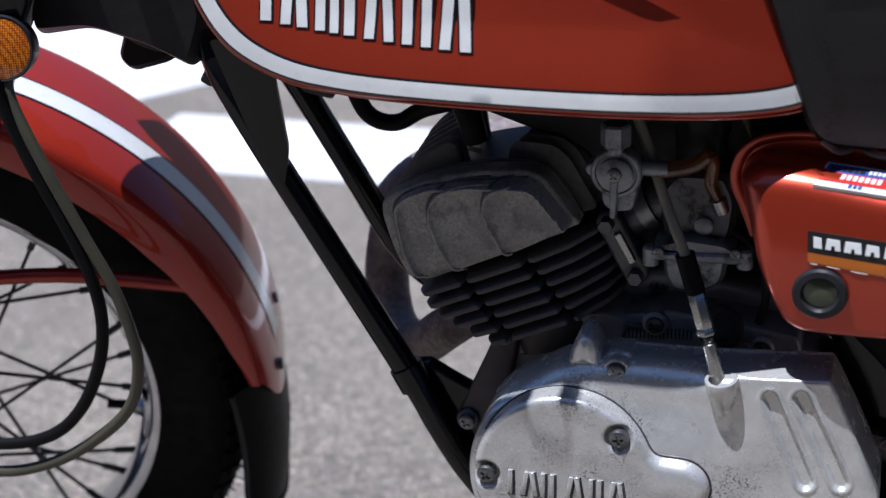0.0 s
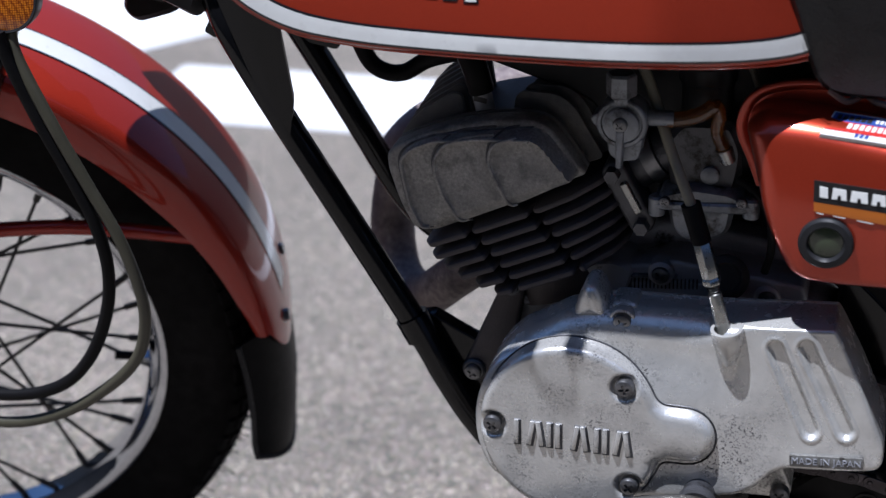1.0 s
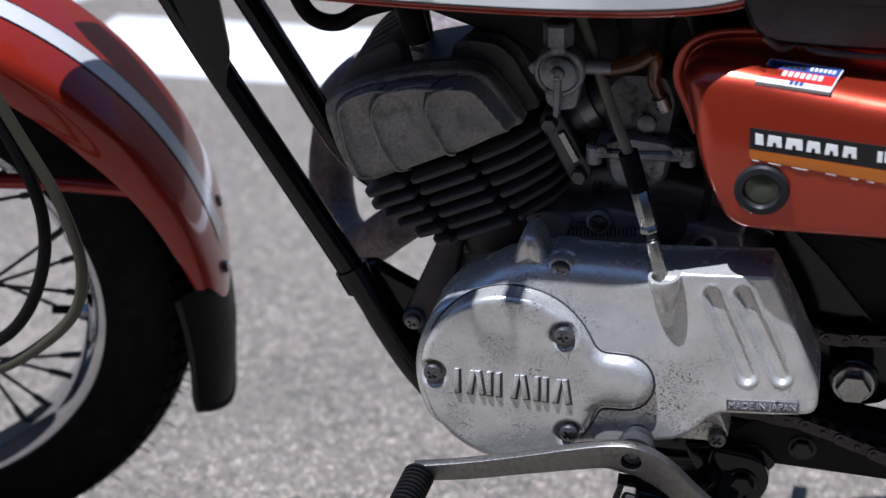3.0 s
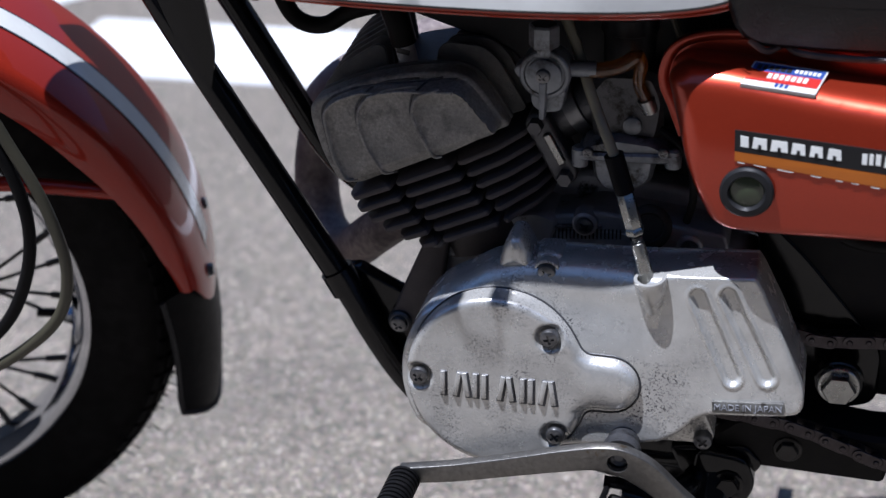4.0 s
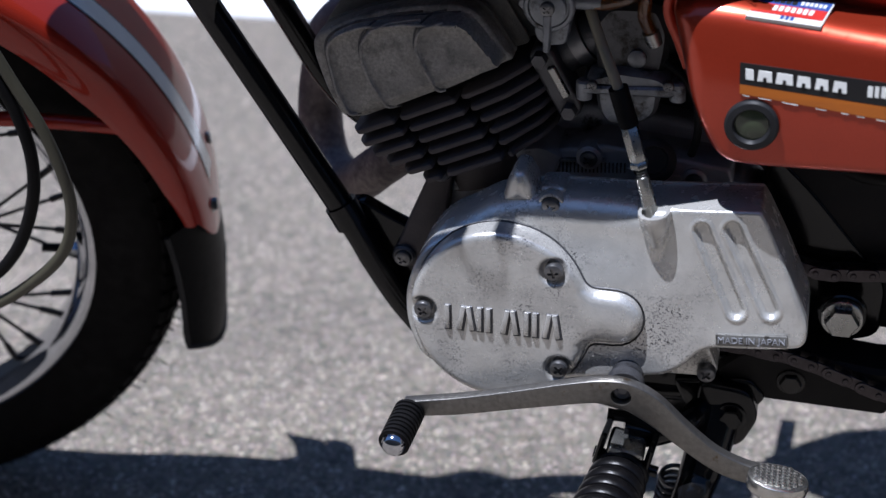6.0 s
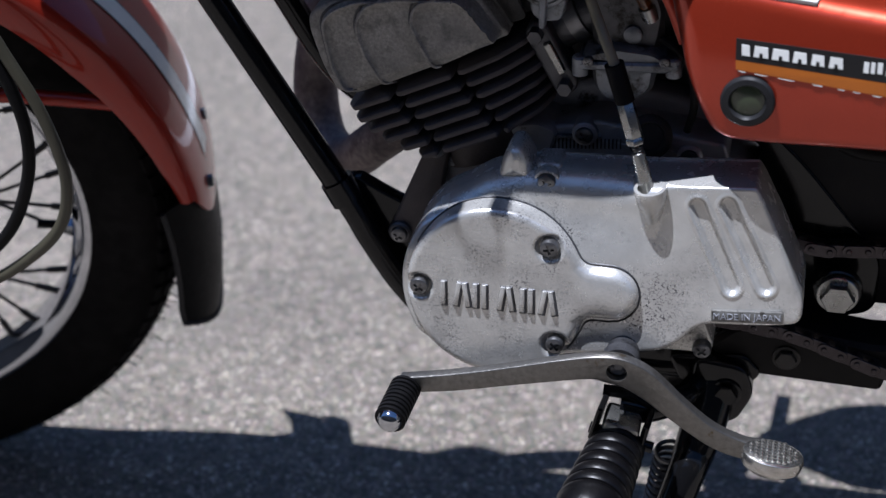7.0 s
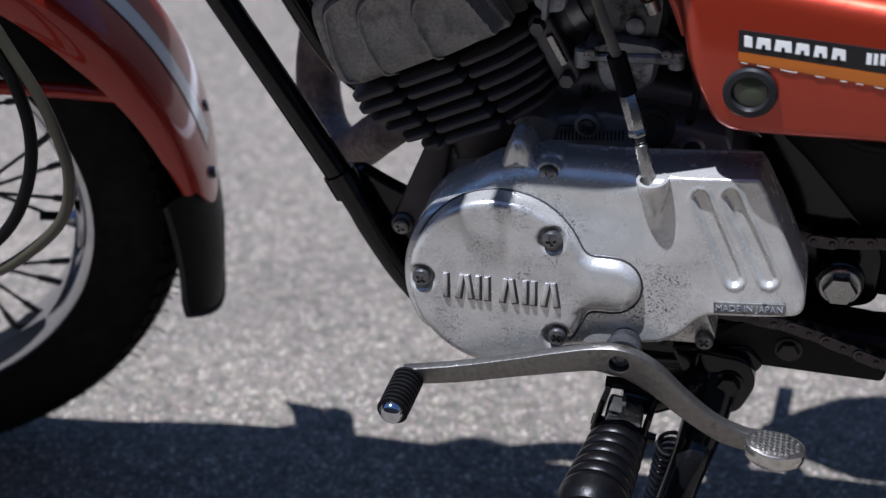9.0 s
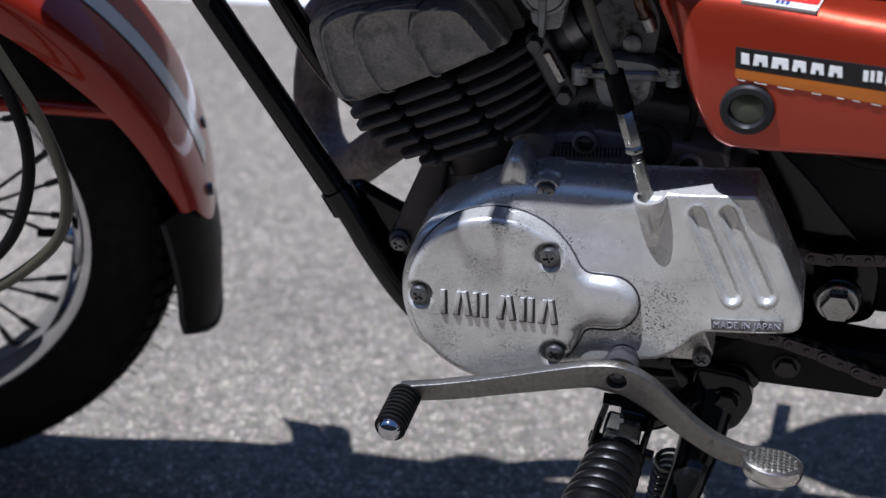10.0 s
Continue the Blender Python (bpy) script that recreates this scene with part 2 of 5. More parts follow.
# ---- building helpers ----
def link(name, bm, material, parent=None, label="", sharp=35.0):
    bmesh.ops.recalc_face_normals(bm, faces=bm.faces)
    for f in bm.faces:
        f.smooth = True
    for e in bm.edges:
        if len(e.link_faces) == 2 and e.calc_face_angle(0) > radians(sharp):
            e.smooth = False
    me = bpy.data.meshes.new(name)
    bm.to_mesh(me)
    bm.free()
    me.materials.append(material)
    ob = new(name, me)
    if parent:
        ob.parent = parent
    if label:
        ob["label"] = label
    return ob


part = link


def curve_pts(pts, n=6, closed=False):
    """A smooth line (Catmull-Rom) through points of any dimension."""
    p = [Vector(q) for q in pts]
    out, k = [], len(p)
    for i in range(k if closed else k - 1):
        a, b, c, d = (p[j % k] if closed else p[max(0, min(k - 1, j))] for j in (i - 1, i, i + 1, i + 2))
        for s in range(n):
            t = s / n
            out.append(0.5 * (2 * b + (c - a) * t + (2 * a - 5 * b + 4 * c - d) * t * t + (3 * b - a - 3 * c + d) * t ** 3))
    if not closed:
        out.append(p[-1])
    return out


def rounded(pts, r, n=5):
    """A polygon in (u, z) with its corners rounded by r (one number or one a corner)."""
    out, k = [], len(pts)
    for i in range(k):
        a, b, c = Vector(pts[i - 1]), Vector(pts[i]), Vector(pts[(i + 1) % k])
        rad = r[i] if isinstance(r, (list, tuple)) else r
        d = min(rad, 0.45 * (a - b).length, 0.45 * (c - b).length)
        s, e = b + (a - b).normalized() * d, b + (c - b).normalized() * d
        for j in range(n + 1):
            t = j / n
            out.append((1 - t) ** 2 * s + 2 * t * (1 - t) * b + t * t * e)
    return out


def area(pts):
    return sum(pts[i - 1][0] * pts[i][1] - pts[i][0] * pts[i - 1][1] for i in range(len(pts))) / 2


def untangle(p):
    """Pulls small loops of an outline together into the point where it crosses itself."""
    k = len(p)

    def side(a, b, c):
        return (b[0] - a[0]) * (c[1] - a[1]) - (b[1] - a[1]) * (c[0] - a[0])

    for i in range(k):
        a, b = p[i], p[(i + 1) % k]
        for j in range(i + 28, i + 1, -1):
            c, d = p[j % k], p[(j + 1) % k]
            s1, s2 = side(a, b, c), side(a, b, d)
            if s1 * s2 < 0 and side(c, d, a) * side(c, d, b) < 0:
                x = c + (d - c) * (s1 / (s1 - s2))
                for n in range(i + 1, j + 1):
                    p[n % k] = x.copy()
                break
    return p


def inset(pts, d):
    """The outline moved inwards by d, in small steps that round its corners."""
    sign = 1 if area(pts) > 0 else -1
    p = [Vector(q) for q in pts]
    k = len(p)
    steps = max(1, math.ceil(abs(d) / 0.0012))
    h = d / steps
    for _ in range(steps):
        nrm = []
        for i in range(k):
            e = p[(i + 1) % k] - p[i - 1]
            nrm.append(Vector((-e[1], e[0])).normalized() * sign)
        q = [p[i] + (nrm[i - 1] + 2 * nrm[i] + nrm[(i + 1) % k]).normalized() * h for i in range(k)]
        if d > 0.003:
            q = [q[i] * 0.6 + (q[i - 1] + q[(i + 1) % k]) * 0.2 for i in range(k)]
        p = untangle(q)
    return p


def shell(outline, rings, cap=(True, True), weight=None):
    """Rings of one outline in (u, z), each (inset, y), joined to a closed body. weight(u, z): the share of the inset that a place takes."""
    bm = bmesh.new()
    last, first = None, None
    for d, y in rings:
        pts = inset(outline, d) if d else outline
        if weight and d:
            pts = [Vector(a).lerp(b, weight(a[0], a[1])) for a, b in zip(outline, pts)]
        vs = [bm.verts.new((p[0], y, p[1])) for p in pts]
        if last:
            for i in range(len(vs)):
                bm.faces.new((last[i - 1], last[i], vs[i], vs[i - 1]))
        first, last = first or vs, vs
    if cap[0]:
        bm.faces.new(first)
    if cap[1]:
        bm.faces.new(last[::-1])
    bmesh.ops.remove_doubles(bm, verts=bm.verts, dist=2e-6)
    bmesh.ops.dissolve_degenerate(bm, edges=bm.edges, dist=2e-6)
    return bm


def slab(outline, y0, y1, bevel=0.0, segs=3):
    """An outline in (u, z) from y0 to its front y1, with a rounded front edge."""
    s = 1 if y1 > y0 else -1
    rings = [(0, y0)]
    for i in range(segs + 1):
        a = i / segs * math.pi / 2
        rings.append((bevel * (1 - math.cos(a)), y1 - s * bevel * (1 - math.sin(a))))
    return shell(outline, rings if bevel else [(0, y0), (0, y1)])


def circle(u, z, r, n=48, a0=0.0, a1=360.0):
    full = abs(a1 - a0) >= 360
    return [Vector((u + r * math.cos(radians(a0 + (a1 - a0) * i / (n if full else n - 1))), z + r * math.sin(radians(a0 + (a1 - a0) * i / (n if full else n - 1))))) for i in range(n)]


def stadium(p, q, r, n=10):
    p, q = Vector(p), Vector(q)
    a = math.degrees(math.atan2(q[1] - p[1], q[0] - p[0]))
    return circle(*q, r, n, a - 90, a + 90) + circle(*p, r, n, a + 90, a + 270)


def sweep(bm, pts, r, sides=12, closed=False, flat=1.0):
    """A round rod along a line; r may be a function of 0..1."""
    p = [Vector(q) for q in pts]
    k = len(p)
    tang = [((p[(i + 1) % k] if closed else p[min(k - 1, i + 1)]) - (p[i - 1] if closed else p[max(0, i - 1)])).normalized() for i in range(k)]
    side = tang[0].orthogonal().normalized()
    rows = []
    for i in range(k):
        side = (side - tang[i] * side.dot(tang[i])).normalized()
        up = tang[i].cross(side)
        rad = r(i / (k - 1)) if callable(r) else r
        rows.append([bm.verts.new(p[i] + side * rad * math.cos(2 * math.pi * j / sides) + up * rad * flat * math.sin(2 * math.pi * j / sides)) for j in range(sides)])
    for i in range(k if closed else k - 1):
        a, b = rows[i], rows[(i + 1) % k]
        for j in range(sides):
            bm.faces.new((a[j - 1], a[j], b[j], b[j - 1]))
    if not closed:
        bm.faces.new(rows[0][::-1])
        bm.faces.new(rows[-1])
    return bm


def rod(pts, r, sides=12, n=6, closed=False, flat=1.0):
    return sweep(bmesh.new(), curve_pts(pts, n, closed) if n > 1 else pts, r, sides, closed, flat)


def frame_to(p, q):
    """A pose at p whose z axis points to q."""
    d = Vector(q) - Vector(p)
    return Matrix.Translation(p) @ d.to_track_quat("Z", "Y").to_matrix().to_4x4()


def lathe(profile, m=Matrix(), n=32):
    """(radius, height) pairs turned round the z axis of the pose m."""
    bm = bmesh.new()
    rows = []
    for r, h in profile:
        rows.append([bm.verts.new(m @ Vector((max(r, 1e-5) * math.cos(2 * math.pi * i / n), max(r, 1e-5) * math.sin(2 * math.pi * i / n), h))) for i in range(n)])
    for a, b in zip(rows, rows[1:]):
        for i in range(n):
            bm.faces.new((a[i - 1], a[i], b[i], b[i - 1]))
    bm.faces.new(rows[0][::-1])
    bm.faces.new(rows[-1])
    return bm


def block(m, size, bevel=0.0, segs=2, taper=1.0):
    bm = bmesh.new()
    bmesh.ops.create_cube(bm, size=1.0)
    for v in bm.verts:
        k = taper if v.co.z > 0 else 1.0
        v.co = Vector((v.co.x * size[0] * k, v.co.y * size[1] * k, v.co.z * size[2]))
    if bevel:
        bmesh.ops.bevel(bm, geom=list(bm.edges), offset=bevel, segments=segs, affect="EDGES", profile=0.5)
    bmesh.ops.transform(bm, matrix=m, verts=bm.verts)
    return bm


def join(*bms):
    out = bmesh.new()
    for b in bms:
        me = bpy.data.meshes.new("joined")
        b.to_mesh(me)
        b.free()
        out.from_mesh(me)
        bpy.data.meshes.remove(me)
    return out


def cut(ob, tool):
    """Takes the closed body tool out of ob."""
    bmesh.ops.recalc_face_normals(tool, faces=tool.faces)
    me = bpy.data.meshes.new("tool")
    tool.to_mesh(me)
    tool.free()
    t = new("tool", me)
    t.matrix_world = Matrix()
    mod = ob.modifiers.new("cut", "BOOLEAN")
    mod.operation, mod.object, mod.solver = "DIFFERENCE", t, "EXACT"
    old_parent, ob.parent = ob.parent, None
    bpy.context.view_layer.update()
    fresh = bpy.data.meshes.new_from_object(ob.evaluated_get(bpy.context.evaluated_depsgraph_get()))
    ob.modifiers.clear()
    ob.data = fresh
    ob.parent = old_parent
    bpy.data.objects.remove(t)
    bm = bmesh.new()
    bm.from_mesh(fresh)
    for f in bm.faces:
        f.smooth = True
    for e in bm.edges:
        e.smooth = not (len(e.link_faces) == 2 and e.calc_face_angle(0) > radians(35))
    bm.to_mesh(fresh)
    bm.free()
    return ob


def band(outline, i0, i1, d0, d1, depth, lift=0.0007):
    """A painted strip on a shell's side between two insets, along part of its outline; depth(inset) gives y."""
    bm = bmesh.new()
    steps = 4
    grid = []
    for s in range(steps + 1):
        d = d0 + (d1 - d0) * s / steps
        pts = inset(outline, d)
        grid.append([bm.verts.new((pts[i % len(pts)][0], depth(d) - lift, pts[i % len(pts)][1])) for i in range(i0, i1 + 1)])
    for a, b in zip(grid, grid[1:]):
        for i in range(1, len(a)):
            bm.faces.new((a[i - 1], a[i], b[i], b[i - 1]))
    return bm



def slide_to_eye(root, f):
    """Slides a thing towards the bike's left by f(place) metres, along the camera's sight lines, so that its outline in
    the view stays.
    """
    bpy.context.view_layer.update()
    # the camera's eye in the bike's coordinates
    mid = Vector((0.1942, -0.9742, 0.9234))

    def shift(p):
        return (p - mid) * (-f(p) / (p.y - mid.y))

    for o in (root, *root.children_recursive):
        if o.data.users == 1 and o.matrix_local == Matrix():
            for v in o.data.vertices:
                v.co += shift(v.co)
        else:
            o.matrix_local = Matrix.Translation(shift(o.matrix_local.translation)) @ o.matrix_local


# ---- ground ----
def sheet(pts, z):
    bm = bmesh.new()
    bm.faces.new([bm.verts.new((x, y, z)) for x, y in pts])
    return bm


ground = tagged(link("ground", sheet([(-300, -300), (300, -300), (300, 300), (-300, 300)], 0.0), ASPHALT),
                "worn grey asphalt with pale stones in full sun", "ground", kind="structure")


def marking(name, pts, label):
    bm = sheet(pts, 0.004)
    low = [bm.verts.new((v.co.x, v.co.y, 0.0002)) for v in list(bm.verts)]
    up = list(bm.verts)[:len(low)]
    for i in range(len(low)):
        bm.faces.new((up[i - 1], up[i], low[i], low[i - 1]))
    return tagged(link(name, bm, ROADWHITE), label, "road marking", kind="structure")


marking("road_marking", [(-1.42, 1.84), (3.0, 1.86), (3.0, 2.38), (-1.50, 2.36)], "white painted bar on the asphalt behind the motorcycle")
marking("road_marking", [(-1.72, 2.46), (-3.4, 2.30), (-5.6, 4.4), (-2.6, 5.0), (-1.45, 3.4)], "white painted patch on the asphalt beyond the bar")

# unseen plain walls, added to block low sky light and darken what the bike reflects
def wall(name, x, y, w, d, h):
    tagged(link(name, block(pose(x, y, h / 2), (w, d, h), 0.02), PLASTER), "unseen plain grey wall, added to block low sky light", "wall", kind="structure")


wall("wall_south", -1.0, -2.9, 18.0, 0.25, 2.9)
wall("wall_north", -1.0, 9.0, 18.0, 0.25, 4.5)
wall("wall_west", -10.1, 3.4, 0.25, 11.0, 4.5)
wall("wall_east", 7.9, 3.4, 0.25, 11.0, 4.5)

# ---- the motorcycle, in its own upright coordinates: x to its rear, z up, -y its left side ----
LEAN = 9.0
bike = tagged(new("motorcycle"), "small orange-red motorcycle parked on its side stand on asphalt", "motorcycle")
bike.matrix_world = Matrix.Translation((0, 0, RISE)) @ pose(0, 0, 0, LEAN)


def at(u, y, z):
    """A pose at that place whose z axis points to the left side."""
    return Matrix.Translation((u, y, z)) @ pose(0, 0, 0, 90)

# screws: one head with a cross recess, shared
def screw_mesh():
    ob = link("screw", lathe([(0.0052, -0.004), (0.0066, -0.003), (0.0066, 0.001), (0.0060, 0.0027), (0.0042, 0.0036), (0.001, 0.0039)], Matrix(), 24), BOLT)
    cut(ob, block(pose(0, 0, 0.0045), (0.0074, 0.0019, 0.005)))
    cut(ob, block(pose(0, 0, 0.0045), (0.0019, 0.0074, 0.005)))
    me = ob.data
    bpy.data.objects.remove(ob)
    return me


SCREW = screw_mesh()


def screw(parent, m, size=1.0, turn=20):
    ob = new("screw", SCREW)
    ob.parent = parent
    ob.matrix_local = m @ pose(0, 0, 0, 0, 0, turn) @ Matrix.Scale(size, 4)
    return ob


def hex_bolt(parent, m, r=0.008, h=0.006, material=BOLT, label="", washer=True):
    bms = [lathe([(r, -0.003), (r, h - 0.0012), (r * 0.9, h), (0.0005, h)], m, 6)]
    if washer:
        bms.append(lathe([(r * 1.3, -0.004), (r * 1.3, -0.0005), (r * 1.22, 0.0), (r * 0.9, 0.0)], m, 28))
    return part("bolt", join(*bms), material, parent, label, 25)


# ---- fuel tank ----
tank_line = curve_pts([(-0.256, 0.646), (-0.231, 0.609), (-0.191, 0.588), (-0.152, 0.5812), (-0.113, 0.578), (-0.037, 0.576), (0.036, 0.576), (0.106, 0.580),
                       (0.150, 0.590), (0.164, 0.610), (0.150, 0.660), (0.100, 0.700), (0.020, 0.735), (-0.080, 0.755), (-0.195, 0.752), (-0.248, 0.722), (-0.263, 0.682)], 6, True)
tank_line = [Vector((p[0] + 0.0010, p[1] + 0.0056)) for p in tank_line]
TANK_Y = [(0.0, -0.071), (0.0015, -0.0785), (0.0032, -0.0832), (0.005, -0.0854), (0.008, -0.0862), (0.015, -0.0865), (0.030, -0.0862), (0.045, -0.0856), (0.058, -0.0845)]


def tank_depth(d):
    for (d0, y0), (d1, y1) in zip(TANK_Y, TANK_Y[1:]):
        if d <= d1:
            return y0 + (y1 - y0) * (d - d0) / (d1 - d0)
    return TANK_Y[-1][1]


rings = [(d, -y) for d, y in reversed(TANK_Y)] + [(0.0015, 0.03), (0.0015, -0.03)] + TANK_Y
tank = part("fuel_tank", shell(tank_line, rings), ORANGE, bike, "orange-red metallic painted fuel tank")
part("stripe", band(tank_line, 0, 51, 0.0080, 0.0182, tank_depth, 0.0006), WHITE, tank, "white painted stripe")
part("pinline", band(tank_line, 0, 51, 0.0062, 0.0080, tank_depth, 0.0005), BLACKLINE, tank, "thin black line")
part("pinline", band(tank_line, 0, 51, 0.0182, 0.0200, tank_depth, 0.0005), BLACKLINE, tank, "thin black line")
part("stripe", band(tank_line, 90, 102, 0.0080, 0.0182, tank_depth, 0.0006), WHITE, tank, "white painted stripe")
part("seam", rod([(p[0], -0.0730, p[1] - 0.0005) for p in tank_line[3:48]], 0.0016, 8, 1), ORANGE, tank)


def slope_in(root, k, z0, dz):
    """Leans the tank's sides in towards its top."""
    bpy.context.view_layer.update()
    for o in (root, *root.children_recursive):
        for v in o.data.vertices:
            d = k * max(0.0, v.co.z - z0) * max(-1.0, min(1.0, -v.co.y / 0.05))
            v.co += Vector((0, d, -dz * abs(d)))


slope_in(tank, 0.20, 0.588, 0.37)
# the maker's mark: plain bars
tank_tree = BVHTree.FromPolygons([v.co.copy() for v in tank.data.vertices], [tuple(p.vertices) for p in tank.data.polygons])


def tilted(bm):
    """Lays flat bars onto the tank's bulging side."""
    for v in bm.verts:
        hit = tank_tree.ray_cast(Vector((v.co.x, -1, v.co.z)), Vector((0, 1, 0)))[0]
        if hit:
            v.co.y = hit.y + v.co.y + 0.0850
    return bm


for u0, u1, slant in ((-0.2010, -0.1935, 0.0), (-0.1872, -0.1803, 0.003), (-0.1757, -0.1685, -0.003), (-0.1632, -0.1566, 0.0), (-0.1533, -0.1474, 0.0), (-0.1436, -0.1366, 0.0), (-0.1300, -0.1234, 0.003), (-0.1165, -0.1102, -0.003),
                      (-0.1045, -0.0978, 0.0), (-0.0918, -0.0853, 0.0), (-0.0797, -0.0726, 0.003), (-0.0660, -0.0588, -0.003)):
    z0 = 0.6345 - 0.140 * (u0 + 0.201) + 0.26 * (u0 + 0.201) ** 2
    for grow, lift, mt in ((0.0013, 0.0004, BLACKLINE), (0.0, 0.0009, WHITE)):
        bm = bmesh.new()
        rows = []
        for k in range(13):
            t = k / 12
            zc = z0 - grow + (0.050 + grow) * t
            rows.append([bm.verts.new((u0 - grow + (u1 - u0 + 2 * grow) * j / 3 + slant * t, -0.0850 - lift, zc)) for j in range(4)])
        for ra, rb in zip(rows, rows[1:]):
            for j in range(3):
                bm.faces.new((ra[j], ra[j + 1], rb[j + 1], rb[j]))
        part("mark_bar", tilted(bm), mt, tank)

# black sheet added to keep the paint's orange bounce light off the head
bm = bmesh.new()
grid = [[bm.verts.new((p[0], y, p[1] - 0.0030 + 0.0006 * (abs(y) > 0.05))) for y in (-0.066, -0.03, 0.03, 0.066)] for p in tank_line[10:47]]
for a, b in zip(grid, grid[1:]):
    for j in range(3):
        bm.faces.new((a[j], a[j + 1], b[j + 1], b[j]))
bmesh.ops.recalc_face_normals(bm, faces=bm.faces)
bmesh.ops.solidify(bm, geom=bm.faces, thickness=0.002)
part("underside", bm, BLACK, tank, "black sheet added under the tank against orange bounce light")
slide_to_eye(tank, lambda p: 0.029 * max(0.0, min(1.0, (0.145 - p.x) / 0.09)) * max(-0.3, min(1.0, -p.y / 0.04)))

# ---- seat ----
seat_line = rounded([(0.107, 0.700), (0.123, 0.658), (0.139, 0.609), (0.150, 0.579), (0.164, 0.570), (0.230, 0.569), (0.620, 0.585), (0.660, 0.640), (0.640, 0.680), (0.300, 0.690), (0.160, 0.715)], 0.012, 4)
seat = part("seat", shell(seat_line, [(0.02, 0.084), (0.004, 0.080), (0, 0.065), (0, -0.065), (0.001, -0.077), (0.004, -0.0810), (0.012, -0.0828), (0.028, -0.0838)]), VINYL, bike, "black stitched vinyl seat")
for k in range(34):
    t = k / 33
    a = Vector((0.1305 + 0.024 * t, -0.0834, 0.648 - 0.068 * t))
    part("stitch", rod([a, a + Vector((0.0007, -0.0004, -0.0016))], 0.00035, 5, 1), VINYL, seat)
seat_welt = curve_pts([(0.159, -0.078, 0.575), (0.170, -0.080, 0.569), (0.180, -0.075, 0.5720), (0.189, -0.079, 0.5685), (0.215, -0.080, 0.567), (0.26, -0.080, 0.568), (0.40, -0.080, 0.574), (0.60, -0.080, 0.583)], 6)
part("welt", rod(seat_welt, 0.0022, 8, 1), WELT, seat, "scuffed brown edge welt")

slide_to_eye(seat, lambda p: (0.015 * max(0.0, min(1.0, (0.172 - p.x) / 0.020)) - 0.010 + 0.16 * max(0.0, min(0.1, p.x - 0.185))) * max(0.0, min(1.0, -p.y / 0.04)))

# ---- frame ----
frame_part = part("frame", rod([(-0.262, 0.0, 0.640), (-0.10, 0.0, 0.640), (0.16, 0.0, 0.590), (0.45, 0.0, 0.585)], 0.022, 14), FRAME, bike, "black enamelled tubular frame")
for y in (-0.045, 0.045):
    part("down_tube", rod([(-0.275, y * 0.55, 0.640), (-0.258, y * 0.8, 0.600), (-0.232, y, 0.553), (-0.190, y, 0.479), (-0.158, y, 0.4225), (-0.120, y * 0.6, 0.402), (-0.07, y * 0.6, 0.39)] if y > 0 else [(-0.275, y * 0.55, 0.640), (-0.258, y * 0.8, 0.600), (-0.232, y, 0.553), (-0.126, y, 0.365), (-0.104, y, 0.322), (-0.080, y, 0.282), (-0.050, y, 0.252), (0.0, y, 0.238), (0.17, y, 0.236)], 0.0100, 14), FRAME, frame_part)
    gus = rounded([(-0.250, 0.612), (-0.207, 0.612), (-0.199, 0.537), (-0.204, 0.508), (-0.212, 0.512), (-0.232, 0.560)] if y < 0 else [(-0.256, 0.600), (-0.200, 0.600), (-0.193, 0.552), (-0.198, 0.540), (-0.222, 0.545), (-0.24, 0.57)], 0.004, 3)
    part("gusset", slab(gus, y - 0.010, y + 0.010 if y > 0 else y - 0.0055, 0.002 if y < 0 else 0), FRAME, frame_part)
part("gusset_tab", block(pose(-0.257, -0.040, 0.583, 0, 30, 0), (0.010, 0.012, 0.016), 0.002), FRAME, frame_part)
part("steering_head", lathe([(0.027, -0.07), (0.027, 0.06), (0.02, 0.065)], Matrix.Translation((-0.290, 0, 0.660)) @ pose(0, 0, 0, 0, 27, 0), 24), FRAME, frame_part)
# unseen speedometer, added where its shadow makes a hump on the ground
clock = part("speedometer", lathe([(0.030, -0.05), (0.047, -0.035), (0.050, 0.0), (0.050, 0.012), (0.046, 0.016), (0.001, 0.016)], Matrix.Translation((-0.318, 0.046, 0.880)) @ pose(0, 0, 0, 0, -35, 0), 36), BLACK, frame_part)
part("speedometer_bracket", rod([(-0.318, 0.046, 0.860), (-0.315, 0.02, 0.78), (-0.300, 0.0, 0.70)], 0.012, 12), BLACK, clock)
part("steering_cover", shell(rounded([(-0.392, 0.630), (-0.390, 0.604), (-0.345, 0.612), (-0.300, 0.600), (-0.268, 0.585), (-0.250, 0.63), (-0.28, 0.68), (-0.39, 0.67)], 0.01), [(0.008, 0.06), (0, 0.05), (0, -0.04), (0.006, -0.05)]), BLACK, frame_part)
# block added to cast shade on the mudguard's far side
part("fork_shroud", shell(rounded([(-0.418, 0.640), (-0.424, 0.672), (-0.400, 0.700), (-0.290, 0.700), (-0.285, 0.640)], 0.012), [(0.006, 0.092), (0, 0.087), (0, 0.056), (0.008, 0.050)]), BLACK, frame_part)
# clamp and bracket where the engine hangs
part("clamp", rod([(-0.127, -0.045, 0.368), (-0.119, -0.045, 0.352)], 0.0125, 16, 1), FRAME, frame_part)
part("engine_bracket", slab(rounded([(-0.134, 0.362), (-0.113, 0.366), (-0.096, 0.356), (-0.078, 0.347), (-0.060, 0.34), (-0.05, 0.26), (-0.076, 0.258), (-0.105, 0.300), (-0.122, 0.330), (-0.128, 0.350)], 0.004, 3), -0.024, -0.036, 0.002), FRAME, frame_part)
